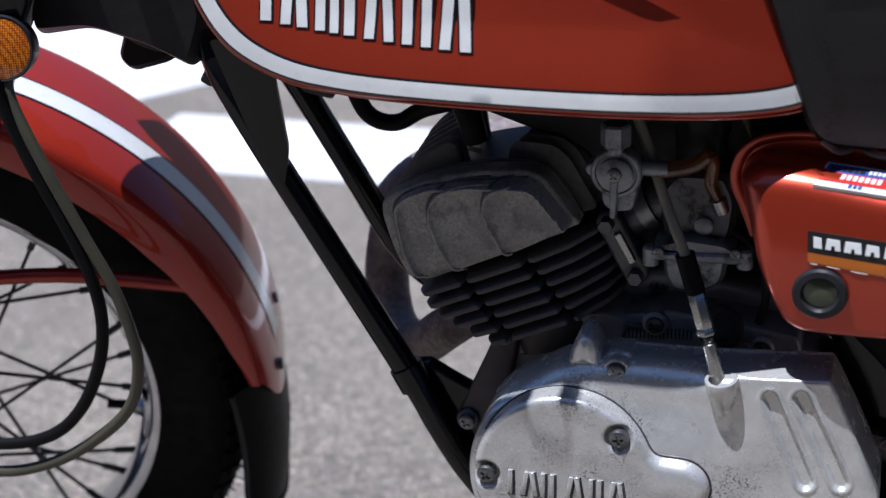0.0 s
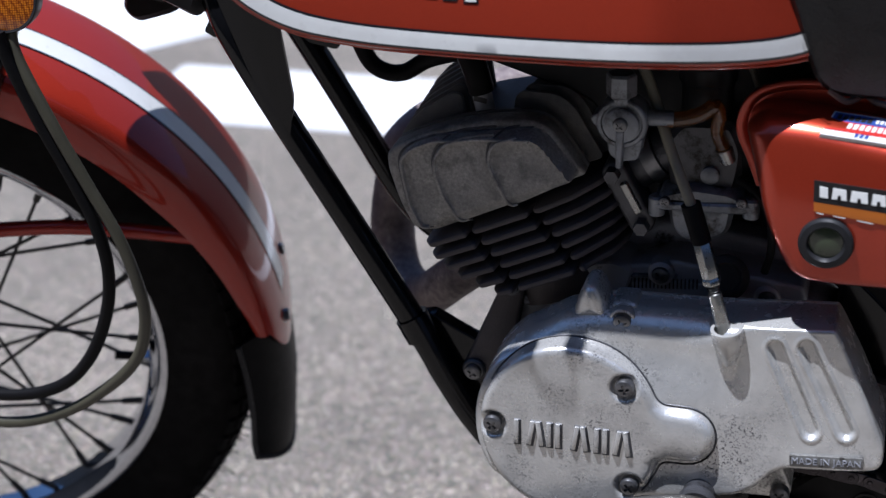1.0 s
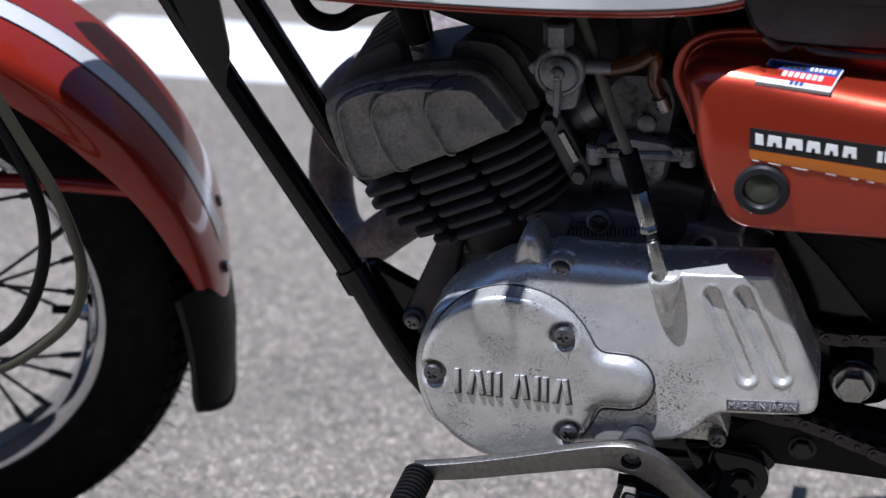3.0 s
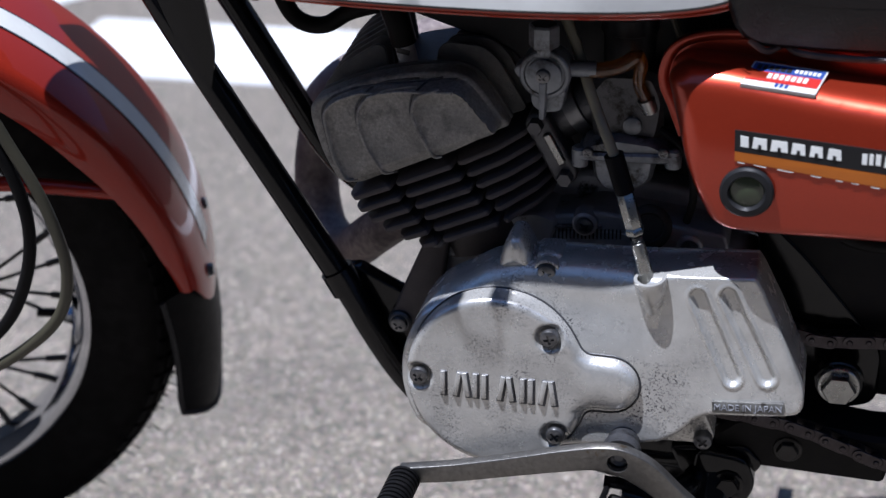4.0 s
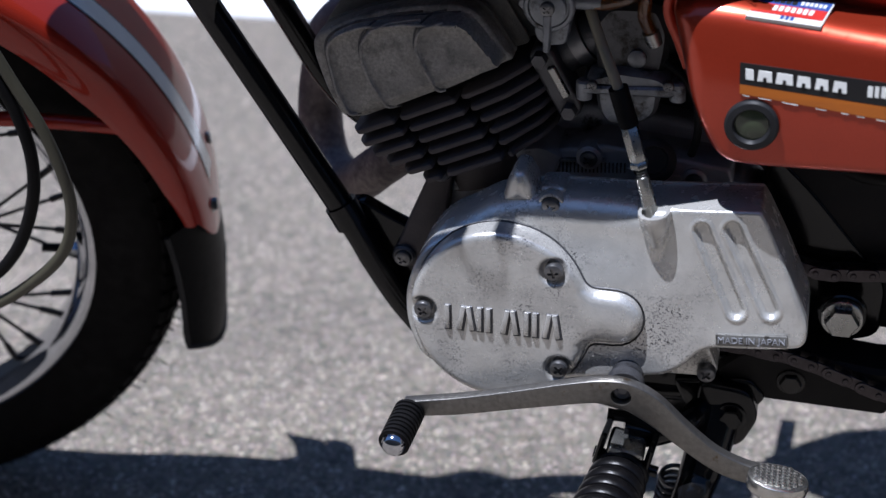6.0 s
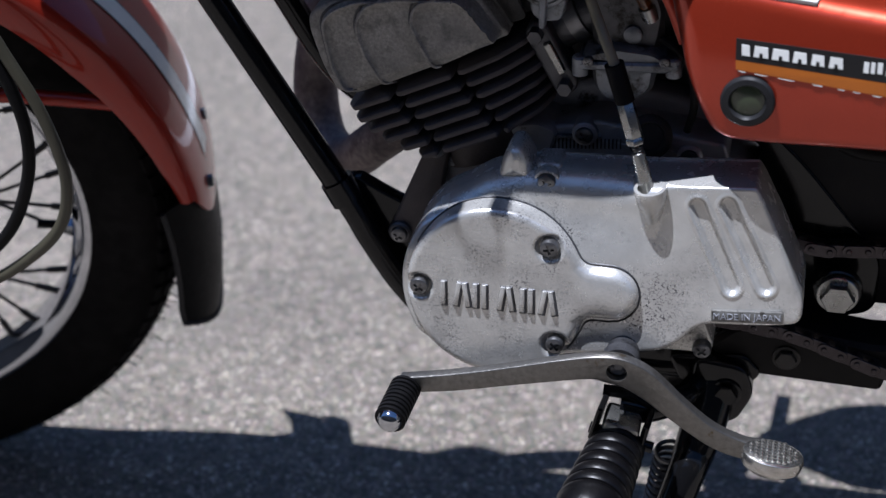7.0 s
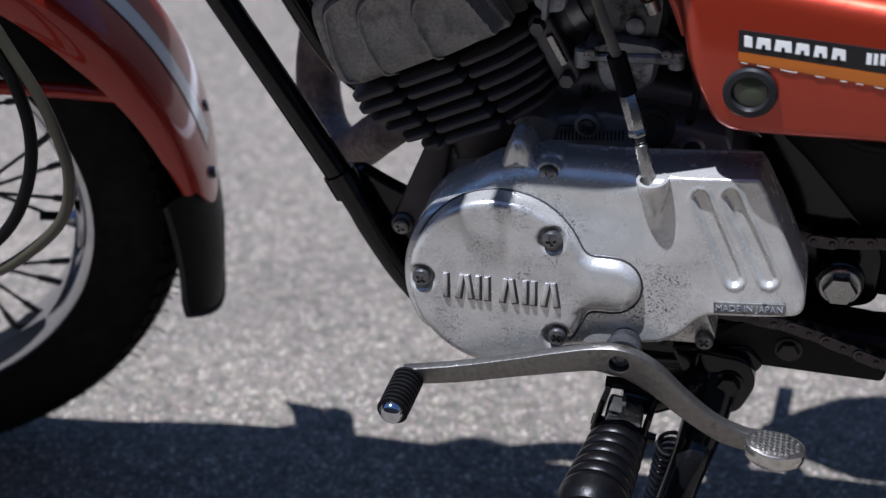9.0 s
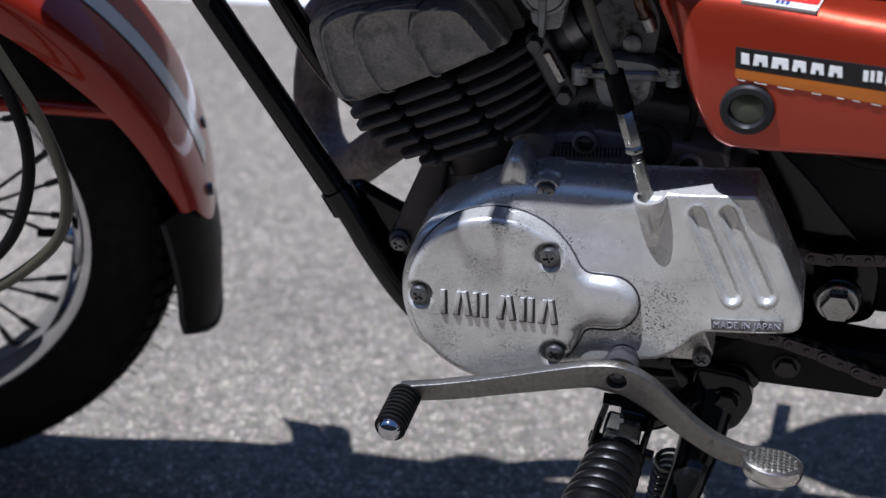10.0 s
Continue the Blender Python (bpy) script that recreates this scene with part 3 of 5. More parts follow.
part("lower_plate", slab(rounded([(0.02, 0.262), (0.165, 0.275), (0.19, 0.255), (0.175, 0.215), (0.12, 0.205), (0.03, 0.225)], 0.01), -0.03, -0.052, 0.002), FRAME, frame_part)

# ---- engine ----
engine = part("crankcase", shell(rounded([(-0.07, 0.28), (-0.065, 0.372), (-0.03, 0.399), (0.06, 0.414), (0.165, 0.404), (0.180, 0.335), (0.15, 0.265), (0.05, 0.248), (-0.04, 0.25)], 0.02), [(0.006, 0.085), (0, 0.08), (0, -0.029), (0.003, -0.033)]), ALLOY_DARK, bike, "oily dark cast crankcase")
part("case_ledge", slab(rounded([(0.005, 0.400), (0.008, 0.416), (0.045, 0.4215), (0.062, 0.4255), (0.118, 0.4185), (0.150, 0.414), (0.155, 0.395), (0.02, 0.392)], 0.004), 0.01, -0.0320, 0.003), ALLOY_DARK, engine)
part("case_roof", slab(rounded([(-0.01, 0.405), (0.0, 0.432), (0.055, 0.441), (0.12, 0.431), (0.16, 0.420), (0.16, 0.40)], 0.008), 0.06, 0.0, 0.006), ALLOY_DARK, engine)
for u, z, y in ((0.0535, 0.4165, -0.036), (0.126, 0.404, -0.034)):
    part("screw_boss", lathe([(0.0095, 0), (0.0090, 0.012), (0.0072, 0.0135)], at(u, y + 0.012, z), 20), ALLOY_DARK, engine)
    screw(engine, at(u, y - 0.001, z), 0.95, 35)
part("case_rib", block(pose(0.032, -0.0335, 0.4125, 0, -4, 0), (0.066, 0.004, 0.0022), 0.0008), CARB, engine)
for k in range(24):
    part("strip_rib", block(pose(0.016 + 0.0027 * k, -0.0325, 0.4045 + 0.0002 * k), (0.0011, 0.002, 0.0075), 0.0003, 1), BLACK, engine)
for du in (0.018, 0.024, 0.031):
    part("mark_bar", block(pose(du, -0.0338, 0.4045), (0.0030, 0.001, 0.0040)), BOLT, engine)
filler = part("oil_filler", lathe([(0.014, 0), (0.014, 0.008), (0.0125, 0.012), (0.0125, 0.016), (0.0155, 0.017), (0.0155, 0.024), (0.013, 0.026), (0.010, 0.0262), (0.009, 0.0235), (0.001, 0.0235)], Matrix.Translation((0.096, -0.030, 0.416)) @ Euler((radians(62), radians(20), 0)).to_matrix().to_4x4(), 28), BLACK, engine, "black ribbed oil filler cap")
# flange of the same alloy, in fin black: its shade is put into the colour
flange = part("mount_flange", slab(rounded([(-0.0878, 0.3325), (-0.0815, 0.3165), (-0.0700, 0.3190), (-0.0480, 0.366), (-0.0405, 0.404), (-0.0530, 0.4135), (-0.0640, 0.388), (-0.0760, 0.361)], 0.005), -0.006, -0.0440, 0.0025), FIN, engine)
for u, z in ((-0.0807, 0.3286), (-0.0508, 0.4025)):
    part("screw_boss", lathe([(0.0092, 0), (0.0088, 0.010), (0.0074, 0.0115)], at(u, -0.0365, z), 20), SHADED_ALLOY, engine)
    screw(engine, at(u, -0.0485, z), 0.95, 60)

# left cover: castings shaped as a front depth over an outline
def seg_dist(p, a, b):
    """Distance of points p (n, 2) from the stretch a-b."""
    a, b = np.array(a[:]), np.array(b[:])
    t = np.clip(((p - a) @ (b - a)) / max(1e-12, (b - a) @ (b - a)), 0, 1)
    return np.linalg.norm(p - a - t[:, None] * (b - a), axis=1)


def rim_dist(p, outline):
    """Distance of points from an outline, negative outside it."""
    d, odd = np.full(len(p), 9.0), np.zeros(len(p), bool)
    for i in range(len(outline)):
        a, b = outline[i - 1], outline[i]
        d = np.minimum(d, seg_dist(p, a, b))
        if a[1] != b[1]:
            odd ^= ((p[:, 1] > a[1]) != (p[:, 1] > b[1])) & (p[:, 0] < (b[0] - a[0]) * (p[:, 1] - a[1]) / (b[1] - a[1]) + a[0])
    return np.where(odd, d, -d)


def relief(outline, depth, radius, back, step=0.0012, extra=()):
    """A casting: its front lies at depth(p), rounded off along the outline by radius(p), and its sides run back to y = back."""
    line = []
    for i in range(len(outline)):
        a, b = Vector(outline[i - 1]), Vector(outline[i])
        n = max(1, math.ceil((b - a).length / (1.4 * step)))
        line += [a.lerp(b, (j + 1) / n) for j in range(n)]
    k = len(line)
    pts = [tuple(p) for p in line]
    for d in (0.0002, 0.0005, 0.001, 0.0018, 0.003, 0.0045):
        ring_p = np.array([tuple(p) for p in inset(line, d)])
        near = rim_dist(ring_p, line)
        pts += [tuple(p) for p, n in zip(ring_p, near) if 0.7 * d < n < 1.3 * d]
    lo, hi = np.min(np.array(pts), axis=0), np.max(np.array(pts), axis=0)
    rows = int((hi[1] - lo[1]) / (step * 0.866)) + 1
    grid = np.array([(lo[0] + (i + 0.5 * (j % 2)) * step, lo[1] + j * step * 0.866) for j in range(rows) for i in range(int((hi[0] - lo[0]) / step) + 1)] + [tuple(p) for p in extra])
    grid = grid[rim_dist(grid, line) > 0.0055]
    pts += [tuple(p) for p in grid]
    out = geometry.delaunay_2d_cdt([Vector(p) for p in pts], [(i, (i + 1) % k) for i in range(k)], [], 1, 1e-6)
    p = np.array([tuple(v) for v in out[0]])
    r, d = radius(p), np.maximum(0.0, rim_dist(p, line))
    short = np.clip(r - d, 0, None)
    y = depth(p) + r - np.sqrt(np.maximum(0.0, r * r - short * short))
    bm = bmesh.new()
    vs = [bm.verts.new((q[0], h, q[1])) for q, h in zip(p, y)]
    for f in out[2]:
        bm.faces.new([vs[i] for i in f])
    edges = [e for e in bm.edges if len(e.link_faces) == 1]
    made = bmesh.ops.extrude_edge_only(bm, edges=edges)
    low = [v for v in made["geom"] if isinstance(v, bmesh.types.BMVert)]
    for v in low:
        v.co.y = back
    return bm


def smooth_step(x, a, b):
    t = np.clip((x - a) / (b - a), 0, 1)
    return t * t * (3 - 2 * t)


DRUM = (0.0010, 0.3160)
cover_line = rounded([tuple(p) for p in circle(*DRUM, 0.0705, 12, 215, 112)] + [(-0.009, 0.3925), (0.0157, 0.3990), (0.0358, 0.4003), (0.0912, 0.4012), (0.1183, 0.4028), (0.1738, 0.4066), (0.1775, 0.4010), (0.1939, 0.3678),
                      (0.2115, 0.3268), (0.2105, 0.3110), (0.1950, 0.3082), (0.1433, 0.3045), (0.1300, 0.2890), (0.118, 0.2805), (0.089, 0.2752), (0.0505, 0.2704), (0.030, 0.262), (0.0, 0.2535), (-0.03, 0.262)],
                     [0.006] * 12 + [0.01, 0.012, 0.01, 0.01, 0.01, 0.002, 0.003, 0.01, 0.008, 0.010, 0.008, 0.012, 0.014, 0.010, 0.012, 0.01, 0.01, 0.01, 0.01], 5)
SLOTS = (((0.1362, 0.3905), (0.1628, 0.3345)), ((0.1562, 0.3930), (0.1855, 0.3370)))


def face_y(z):
    """The cover's sloping front."""
    return -0.0750 + 0.16 * (z - 0.40)


def cover_depth(p):
    y = face_y(p[:, 1]) + 0.0065 * (1 - smooth_step(p[:, 0], 0.06, 0.14)) * smooth_step(p[:, 1], 0.335, 0.38)
    for a, b in SLOTS:
        d = seg_dist(p, a, b)
        y = y + 0.0034 * (1 - smooth_step(d, 0.0035, 0.0058)) - 0.0009 * np.exp(-((d - 0.0070) / 0.0011) ** 2)
    # hood below the cable socket
    t = np.clip((p[:, 1] - 0.364) / 0.036, 0, 1)
    w = 0.0035 + 0.0080 * t
    y = y - 0.0085 * t * np.sqrt(np.clip(1 - ((p[:, 0] - 0.1065 + 0.003 * t) / w) ** 2, 0, 1))
    # sagging dents in the sheet-thin rear wing
    y = y + 0.0007 * np.sin(p[:, 0] * 61 + 1.0) * np.sin(p[:, 1] * 47) * smooth_step(p[:, 0], 0.10, 0.14)
    return y


def cover_radius(p):
    top = smooth_step(p[:, 1], 0.355, 0.375)
    wing = smooth_step(p[:, 0], 0.085, 0.125)
    return 0.0035 + top * (0.0140 * (1 - wing) - 0.0015 * wing)


cover = part("engine_cover", relief(cover_line, cover_depth, cover_radius, -0.034, 0.0012), ALLOY, bike, "worn cast aluminium engine side cover", 50)
part("deck_rim", sweep(bmesh.new(), [(0.012, -0.0365, 0.3992), (0.0358, -0.0365, 0.4008), (0.0912, -0.0365, 0.4018), (0.1183, -0.0365, 0.4034), (0.1735, -0.0365, 0.4070)], 0.0010, 8), ALLOY, cover)
# round flywheel cap with its arm over the sprocket shaft
HUB, HUB_R, BOSS, BOSS_R = (0.0008, 0.3162), 0.0648, (0.0800, 0.3208), 0.0208


def cap_sd(p):
    a = np.linalg.norm(p - np.array(HUB), axis=1) - HUB_R
    b = seg_dist(p, (0.020, 0.3208), BOSS) - BOSS_R
    h = np.clip(0.5 + 0.5 * (a - b) / 0.006, 0, 1)
    return a * (1 - h) + b * h - 0.006 * h * (1 - h)


def cap_outline(n=170):
    out, mid = [], np.array((0.038, 0.3185))
    for i in range(n):
        way = np.array((math.cos(2 * math.pi * i / n), math.sin(2 * math.pi * i / n)))
        lo, hi = 0.0, 0.2
        for _ in range(30):
            m = (lo + hi) / 2
            lo, hi = (m, hi) if cap_sd((mid + way * m)[None])[0] < 0 else (lo, m)
        out.append(Vector(mid + way * lo))
    return out


CAP_SCREWS = ((0.0384, 0.3558, 12), (0.0436, 0.2805, 40), (-0.0545, 0.3170, 55))


def cap_depth(p):
    y = -0.0955 + 0.10 * (p[:, 1] - 0.32)
    # the arm is a low barrel that falls away above, below and at its end
    arm = smooth_step(p[:, 0], 0.050, 0.072)
    across = np.clip(np.abs(p[:, 1] - 0.3208) / 0.021, 0, 1)
    y = y + arm * (0.0075 * (1 - np.sqrt(np.clip(1 - across ** 2 * 0.96, 0, 1))) - 0.0005)
    for u, z, _ in CAP_SCREWS:
        d = np.linalg.norm(p - np.array((u, z)), axis=1)
        y = y + 0.0042 * (1 - smooth_step(d, 0.0074, 0.0112))
    return y


cap = part("flywheel_cap", relief(cap_outline(), cap_depth, lambda p: 0.0050 + 0.0035 * smooth_step(p[:, 0], 0.045, 0.075), -0.070, 0.0013), ALLOY, cover, "round cast cap with raised bars", 50)
# dark rod laid along the crease between cap and cover
part("cap_lip", sweep(bmesh.new(), [(v[0], cover_depth(np.array([v[:]]))[0] - 0.0002, v[1]) for v in (p + (p - Vector((0.038, 0.3185))).normalized() * 0.0004 for p in cap_outline(90)[-18:] + cap_outline(90)[:42])], 0.0007, 6), SHADED_ALLOY, cover)
for u, z, turn in CAP_SCREWS:
    screw(cap, at(u, -0.0955 + 0.10 * (z - 0.32) + 0.0016, z), 0.98, turn)
for k, (u0, u1) in enumerate(((-0.0425, -0.0310), (-0.0285, -0.0180), (-0.0157, -0.0050), (0.0030, 0.0137), (0.0182, 0.0280), (0.0325, 0.0435))):
    zb, w = 0.3047, (u1 - u0)
    for i in range(1 if k == 0 else 2):
        c = (u0 + u1) / 2 if k == 0 else (u0 + w * (0.2 + 0.6 * i))
        lean = (9 - 18 * i) if k in (1, 3, 5) else 0
        yc = -0.0955 + 0.10 * (zb + 0.0094 - 0.32)
        part("raised_bar", block(pose(c, yc - 0.0002, zb + 0.0094, -5.7, lean, 0), (0.0036, 0.0034, 0.0186), 0.0008, 2), ALLOY, cap)
        # backing block: the bar's grime and shade together, put into a dark colour
        part("grime", block(pose(c + 0.0006, yc, zb + 0.0088, -5.7, lean, 0), (0.0054, 0.0012, 0.0204), 0.0005, 1), SHADED_ALLOY, cap)
# boss on the upper edge, screw ear, cable socket, lower ear
part("top_boss", shell(rounded([(-0.004, 0.390), (0.000, 0.406), (0.0055, 0.4155), (0.0130, 0.4155), (0.0185, 0.406), (0.023, 0.390)], 0.005), [(0, -0.036), (0, -0.056), (0.0015, -0.0600), (0.004, -0.0625), (0.008, -0.0640)]), ALLOY, cover)
part("screw_ear", shell(circle(0.0320, 0.3920, 0.0098, 28), [(0, -0.045), (0, -0.0625), (0.0008, -0.0640), (0.0020, -0.0645), (0.0028, -0.0637), (0.0036, -0.0627)]), ALLOY, cover)
part("screw_ear", slab(rounded([(0.022, 0.402), (0.0420, 0.403), (0.0415, 0.390), (0.0225, 0.390)], 0.006), -0.034, -0.057, 0.004), ALLOY, cover)
screw(cover, at(0.0320, -0.0645, 0.3920), 0.98, 28)
part("lower_ear", slab(rounded([(0.05, 0.281), (0.10, 0.291), (0.140, 0.302), (0.1455, 0.288), (0.153, 0.269), (0.147, 0.261), (0.138, 0.263), (0.06, 0.260)], 0.005), -0.035, -0.066, 0.002), ALLOY, cover)
screw(cover, at(0.1446, -0.0690, 0.2690), 1.0, 50)
socket = part("cable_socket", lathe([(0.004, -0.030), (0.0100, -0.010), (0.0112, 0.0), (0.0108, 0.0012), (0.0085, 0.0012), (0.008, -0.006)], Matrix.Translation((0.1040, -0.0758, 0.4005)) @ pose(0, 0, 0, 4, -6, 0), 28), ALLOY, cover)


def words(text, size, m, material, parent, depth=0.0005):
    cu = bpy.data.curves.new("words", "FONT")
    cu.body, cu.size, cu.extrude, cu.align_x, cu.align_y = text, size, depth, "CENTER", "CENTER"
    ob = new("words", cu)
    bpy.context.view_layer.update()
    me = bpy.data.meshes.new_from_object(ob.evaluated_get(bpy.context.evaluated_depsgraph_get()))
    bpy.data.objects.remove(ob)
    me.materials.clear()
    me.materials.append(material)
    t = new("lettering", me)
    t.parent = parent
    t.matrix_local = m
    t["label"] = "raised words " + text
    return t




plate_pose = Matrix.Translation((0.1746, face_y(0.315) - 0.0010, 0.3150)) @ pose(0, 0, 0, 0, -4.5, 0) @ pose(0, 0, 0, 81, 0, 0)
plate = part("nameplate", block(plate_pose, (0.0480, 0.0085, 0.0040), 0.0006, 2), PLATE, cover, "cast plate with raised words")
words("MADE IN JAPAN", 0.0062, plate_pose @ Matrix.Translation((0, 0, 0.0022)), ALLOY_DARK, plate)

slide_to_eye(cover, lambda p: 0.027)

# ---- cylinder and head ----
E1, UP = Vector((0.914, 0, 0.407)), Vector((-0.407, 0, 0.914))
CYL = Vector((-0.050, 0, 0.470))
cylinder = part("cylinder", lathe([(0.045, -0.085), (0.045, 0.01)], frame_to(CYL, CYL + UP), 32), FIN, bike, "black finned engine cylinder")
for k in range(6):
    s = -0.0075 - 0.0100 * k
    l, r = -0.067 + (0.0, 0.0, 0.004, 0.0105, 0.020, 0.030)[k], 0.076 - 0.004 * max(0, k - 2)
    a, b = -0.0275 + 0.0024 * k, 0.0200 + 0.0024 * k
    plan = [(l + 0.010, 0.062), (l, 0.05), (l, -0.056), (l + 0.006, -0.0665), (a - 0.004, -0.0685), (a - 0.002, -0.054), (a - 0.001, -0.054), (a, -0.0660), (a + 0.004, -0.0690),
            (b - 0.004, -0.0690), (b - 0.002, -0.054), (b - 0.001, -0.054), (b, -0.0660), (b + 0.004, -0.0690), (r - 0.026, -0.064), (r - 0.008, -0.052), (r, -0.036), (r, 0.05), (r - 0.01, 0.062)]
    line = rounded(plan, 0.0025, 3)
    bm = bmesh.new()
    rows = []
    for d, h in ((0.011, -0.0046), (0.0022, -0.0026), (0.0004, -0.0016), (0, -0.0007), (0, 0.0007), (0.0004, 0.0016), (0.0022, 0.0026), (0.011, 0.0046)):
        rows.append([bm.verts.new(CYL + E1 * e + Vector((0, y, 0)) + UP * (s + h)) for e, y in (inset(line, d) if d else line)])
    for lo, hi in zip(rows, rows[1:]):
        for i in range(len(lo)):
            bm.faces.new((lo[i - 1], lo[i], hi[i], hi[i - 1]))
    bm.faces.new(rows[-1])
    bm.faces.new(rows[0][::-1])
    part("fin", bm, FIN, cylinder)
part("base_flange", shell(rounded([(-0.060, 0.398), (-0.045, 0.380), (0.03, 0.400), (0.035, 0.418), (0.02, 0.424), (-0.05, 0.41)], 0.006), [(0, 0.06), (0, -0.034), (0.002, -0.037)]), ALLOY_DARK, cylinder)

head_line = rounded([(-0.105, 0.4474), (-0.1137, 0.4519), (-0.1225, 0.4698), (-0.1295, 0.4947), (-0.1299, 0.5051), (-0.1254, 0.5116), (-0.1089, 0.5201), (-0.0848, 0.5293), (-0.0555, 0.5356), (-0.0307, 0.5377), (-0.0176, 0.5340), (-0.0067, 0.5206), (0.0069, 0.4991), (-0.0016, 0.4949), (-0.0446, 0.4733), (-0.0976, 0.4489)],
                    [0.004, 0.005, 0.008, 0.008, 0.004, 0.004, 0.01, 0.01, 0.01, 0.01, 0.008, 0.008, 0.003, 0.005, 0.01, 0.005], 4)
# three arched panels, each laid a little over the one before it; every one runs down to the lower edge
LOBES = [rounded(p, 0.006, 4) for p in (
    [(-0.1064, 0.4515), (-0.1152, 0.4701), (-0.1194, 0.4951), (-0.1200, 0.5050), (-0.1130, 0.5130), (-0.0978, 0.5203), (-0.070, 0.526), (-0.0244, 0.5317), (-0.017, 0.5266), (0.0035, 0.5006), (-0.0436, 0.4757), (-0.0778, 0.4603)],
    [(-0.0778, 0.4583), (-0.0904, 0.4826), (-0.0952, 0.4989), (-0.0950, 0.5092), (-0.0881, 0.5199), (-0.0761, 0.5262), (-0.0548, 0.5300), (-0.0244, 0.5317), (-0.017, 0.5266), (0.0035, 0.5006), (-0.0436, 0.4747)],
    [(-0.0416, 0.4757), (-0.0523, 0.4999), (-0.0565, 0.5099), (-0.0545, 0.5222), (-0.0473, 0.5290), (-0.0338, 0.5323), (-0.0244, 0.5317), (-0.017, 0.5266), (0.0035, 0.5006)])]


def head_depth(p):
    y = np.full(len(p), -0.0665)
    for line, h in zip(LOBES, (0.0030, 0.0044, 0.0050)):
        d = rim_dist(p, line)
        low = 1 - smooth_step((p[:, 1] - 0.4470) - 0.475 * (p[:, 0] + 0.105), -0.001, 0.008)   # towards the lower edge
        y = y - h * smooth_step(d, -0.0010, 0.0016) - 0.0016 * np.exp(-((d - 0.0016) / 0.0011) ** 2) * (1 - low)
    # the panels fall back in a bevel along the lower edge
    edge = (p[:, 1] - 0.4470) - 0.475 * (p[:, 0] + 0.105)
    return y + 0.0050 * (1 - smooth_step(edge, 0.001, 0.011)) ** 1.5


head = part("cylinder_head", relief(head_line, head_depth, lambda p: np.full(len(p), 0.0030), -0.052, 0.0010), LOBE, bike, "sand-cast grey cylinder head with three arched panels", 50)
for line in LOBES:
    run = line[:int(len(line) * 0.62)]
    # dark line beside each bead: shade of the panel's step, put into colour
    for off, r, mt, nm in ((0.0016, 0.0012, LOBE, "bead"), (-0.0014, 0.0009, SHADED_ALLOY, "groove_grime")):
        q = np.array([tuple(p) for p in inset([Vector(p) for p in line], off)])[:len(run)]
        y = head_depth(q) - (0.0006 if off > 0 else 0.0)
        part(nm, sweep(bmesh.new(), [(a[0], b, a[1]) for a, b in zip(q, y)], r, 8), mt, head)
for k in range(8):
    y = -0.046 + 0.0125 * k
    plan = [(p[0] + 0.0009 * k, p[1] + 0.0011 * k) for p in head_line]
    if k > 0:
        plan = rounded([(-0.1225, 0.4698), (-0.1295, 0.4947), (-0.1290, 0.5080), (-0.1150, 0.5240), (-0.0900, 0.5400), (-0.0840, 0.5380), (-0.0790, 0.5000), (-0.0560, 0.5000), (-0.0500, 0.5400), (-0.0440, 0.5440), (-0.0200, 0.5430), (-0.0090, 0.5340), (0.0010, 0.5160), (0.0110, 0.4991), (-0.0016, 0.4949), (-0.0446, 0.4733), (-0.0976, 0.4489)], 0.006, 3)
        plan = [(p[0] + 0.0034 * k * (p[0] > -0.06), p[1] + 0.0010 * k) for p in plan]
    part("head_fin", slab(plan, y + 0.0016, y - 0.0016, 0.0007, 2), HEAD, head)
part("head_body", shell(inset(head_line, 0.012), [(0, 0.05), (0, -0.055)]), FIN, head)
plug = part("spark_plug", rod([(-0.062, -0.034, 0.500), (-0.0715, -0.034, 0.5475)], 0.0068, 16, 1), CERAMIC, bike, "white ceramic spark plug under a black cap")
part("mark_bar", block(pose(-0.0695, -0.0409, 0.5390, 0, 12, 0), (0.009, 0.0006, 0.0035)), INK, plug)
part("plug_cap", rod([(-0.0705, -0.034, 0.5425), (-0.0735, -0.034, 0.556), (-0.080, -0.030, 0.570), (-0.09, -0.015, 0.580)], 0.0088, 14), RUBBER, plug)
part("plug_lead", rod([(-0.090, -0.015, 0.563), (-0.118, 0.0, 0.550), (-0.136, 0.0, 0.5395), (-0.152, 0.0, 0.5400), (-0.163, 0.0, 0.550), (-0.17, 0.0, 0.575), (-0.16, 0.0, 0.60)], 0.0062, 12), RUBBER, plug)

# ---- exhaust ----
exhaust = part("exhaust_pipe", rod([(-0.050, -0.005, 0.420), (-0.083, 0.0, 0.3969), (-0.1151, 0.02, 0.3652), (-0.1451, 0.045, 0.3354), (-0.1729, 0.075, 0.3317), (-0.1859, 0.095, 0.3504), (-0.1886, 0.105, 0.3762), (-0.1832, 0.11, 0.4098), (-0.1752, 0.11, 0.4351), (-0.140, 0.125, 0.460), (-0.05, 0.150, 0.490), (0.06, 0.200, 0.500)], lambda t: 0.0160 + 0.0022 * min(1, t * 2), 22, 8), RUST, bike, "rusty purple-brown exhaust pipe curling up beside the cylinder")
# unseen silencer, made wide and splayed so that its shadow darkens the ground
part("silencer", lathe([(0.018, 0.0), (0.050, 0.04), (0.078, 0.08), (0.085, 0.12), (0.080, 0.55), (0.03, 0.60)], frame_to((0.05, 0.205, 0.49), (0.70, 0.300, 0.53)), 28), RUST, exhaust)

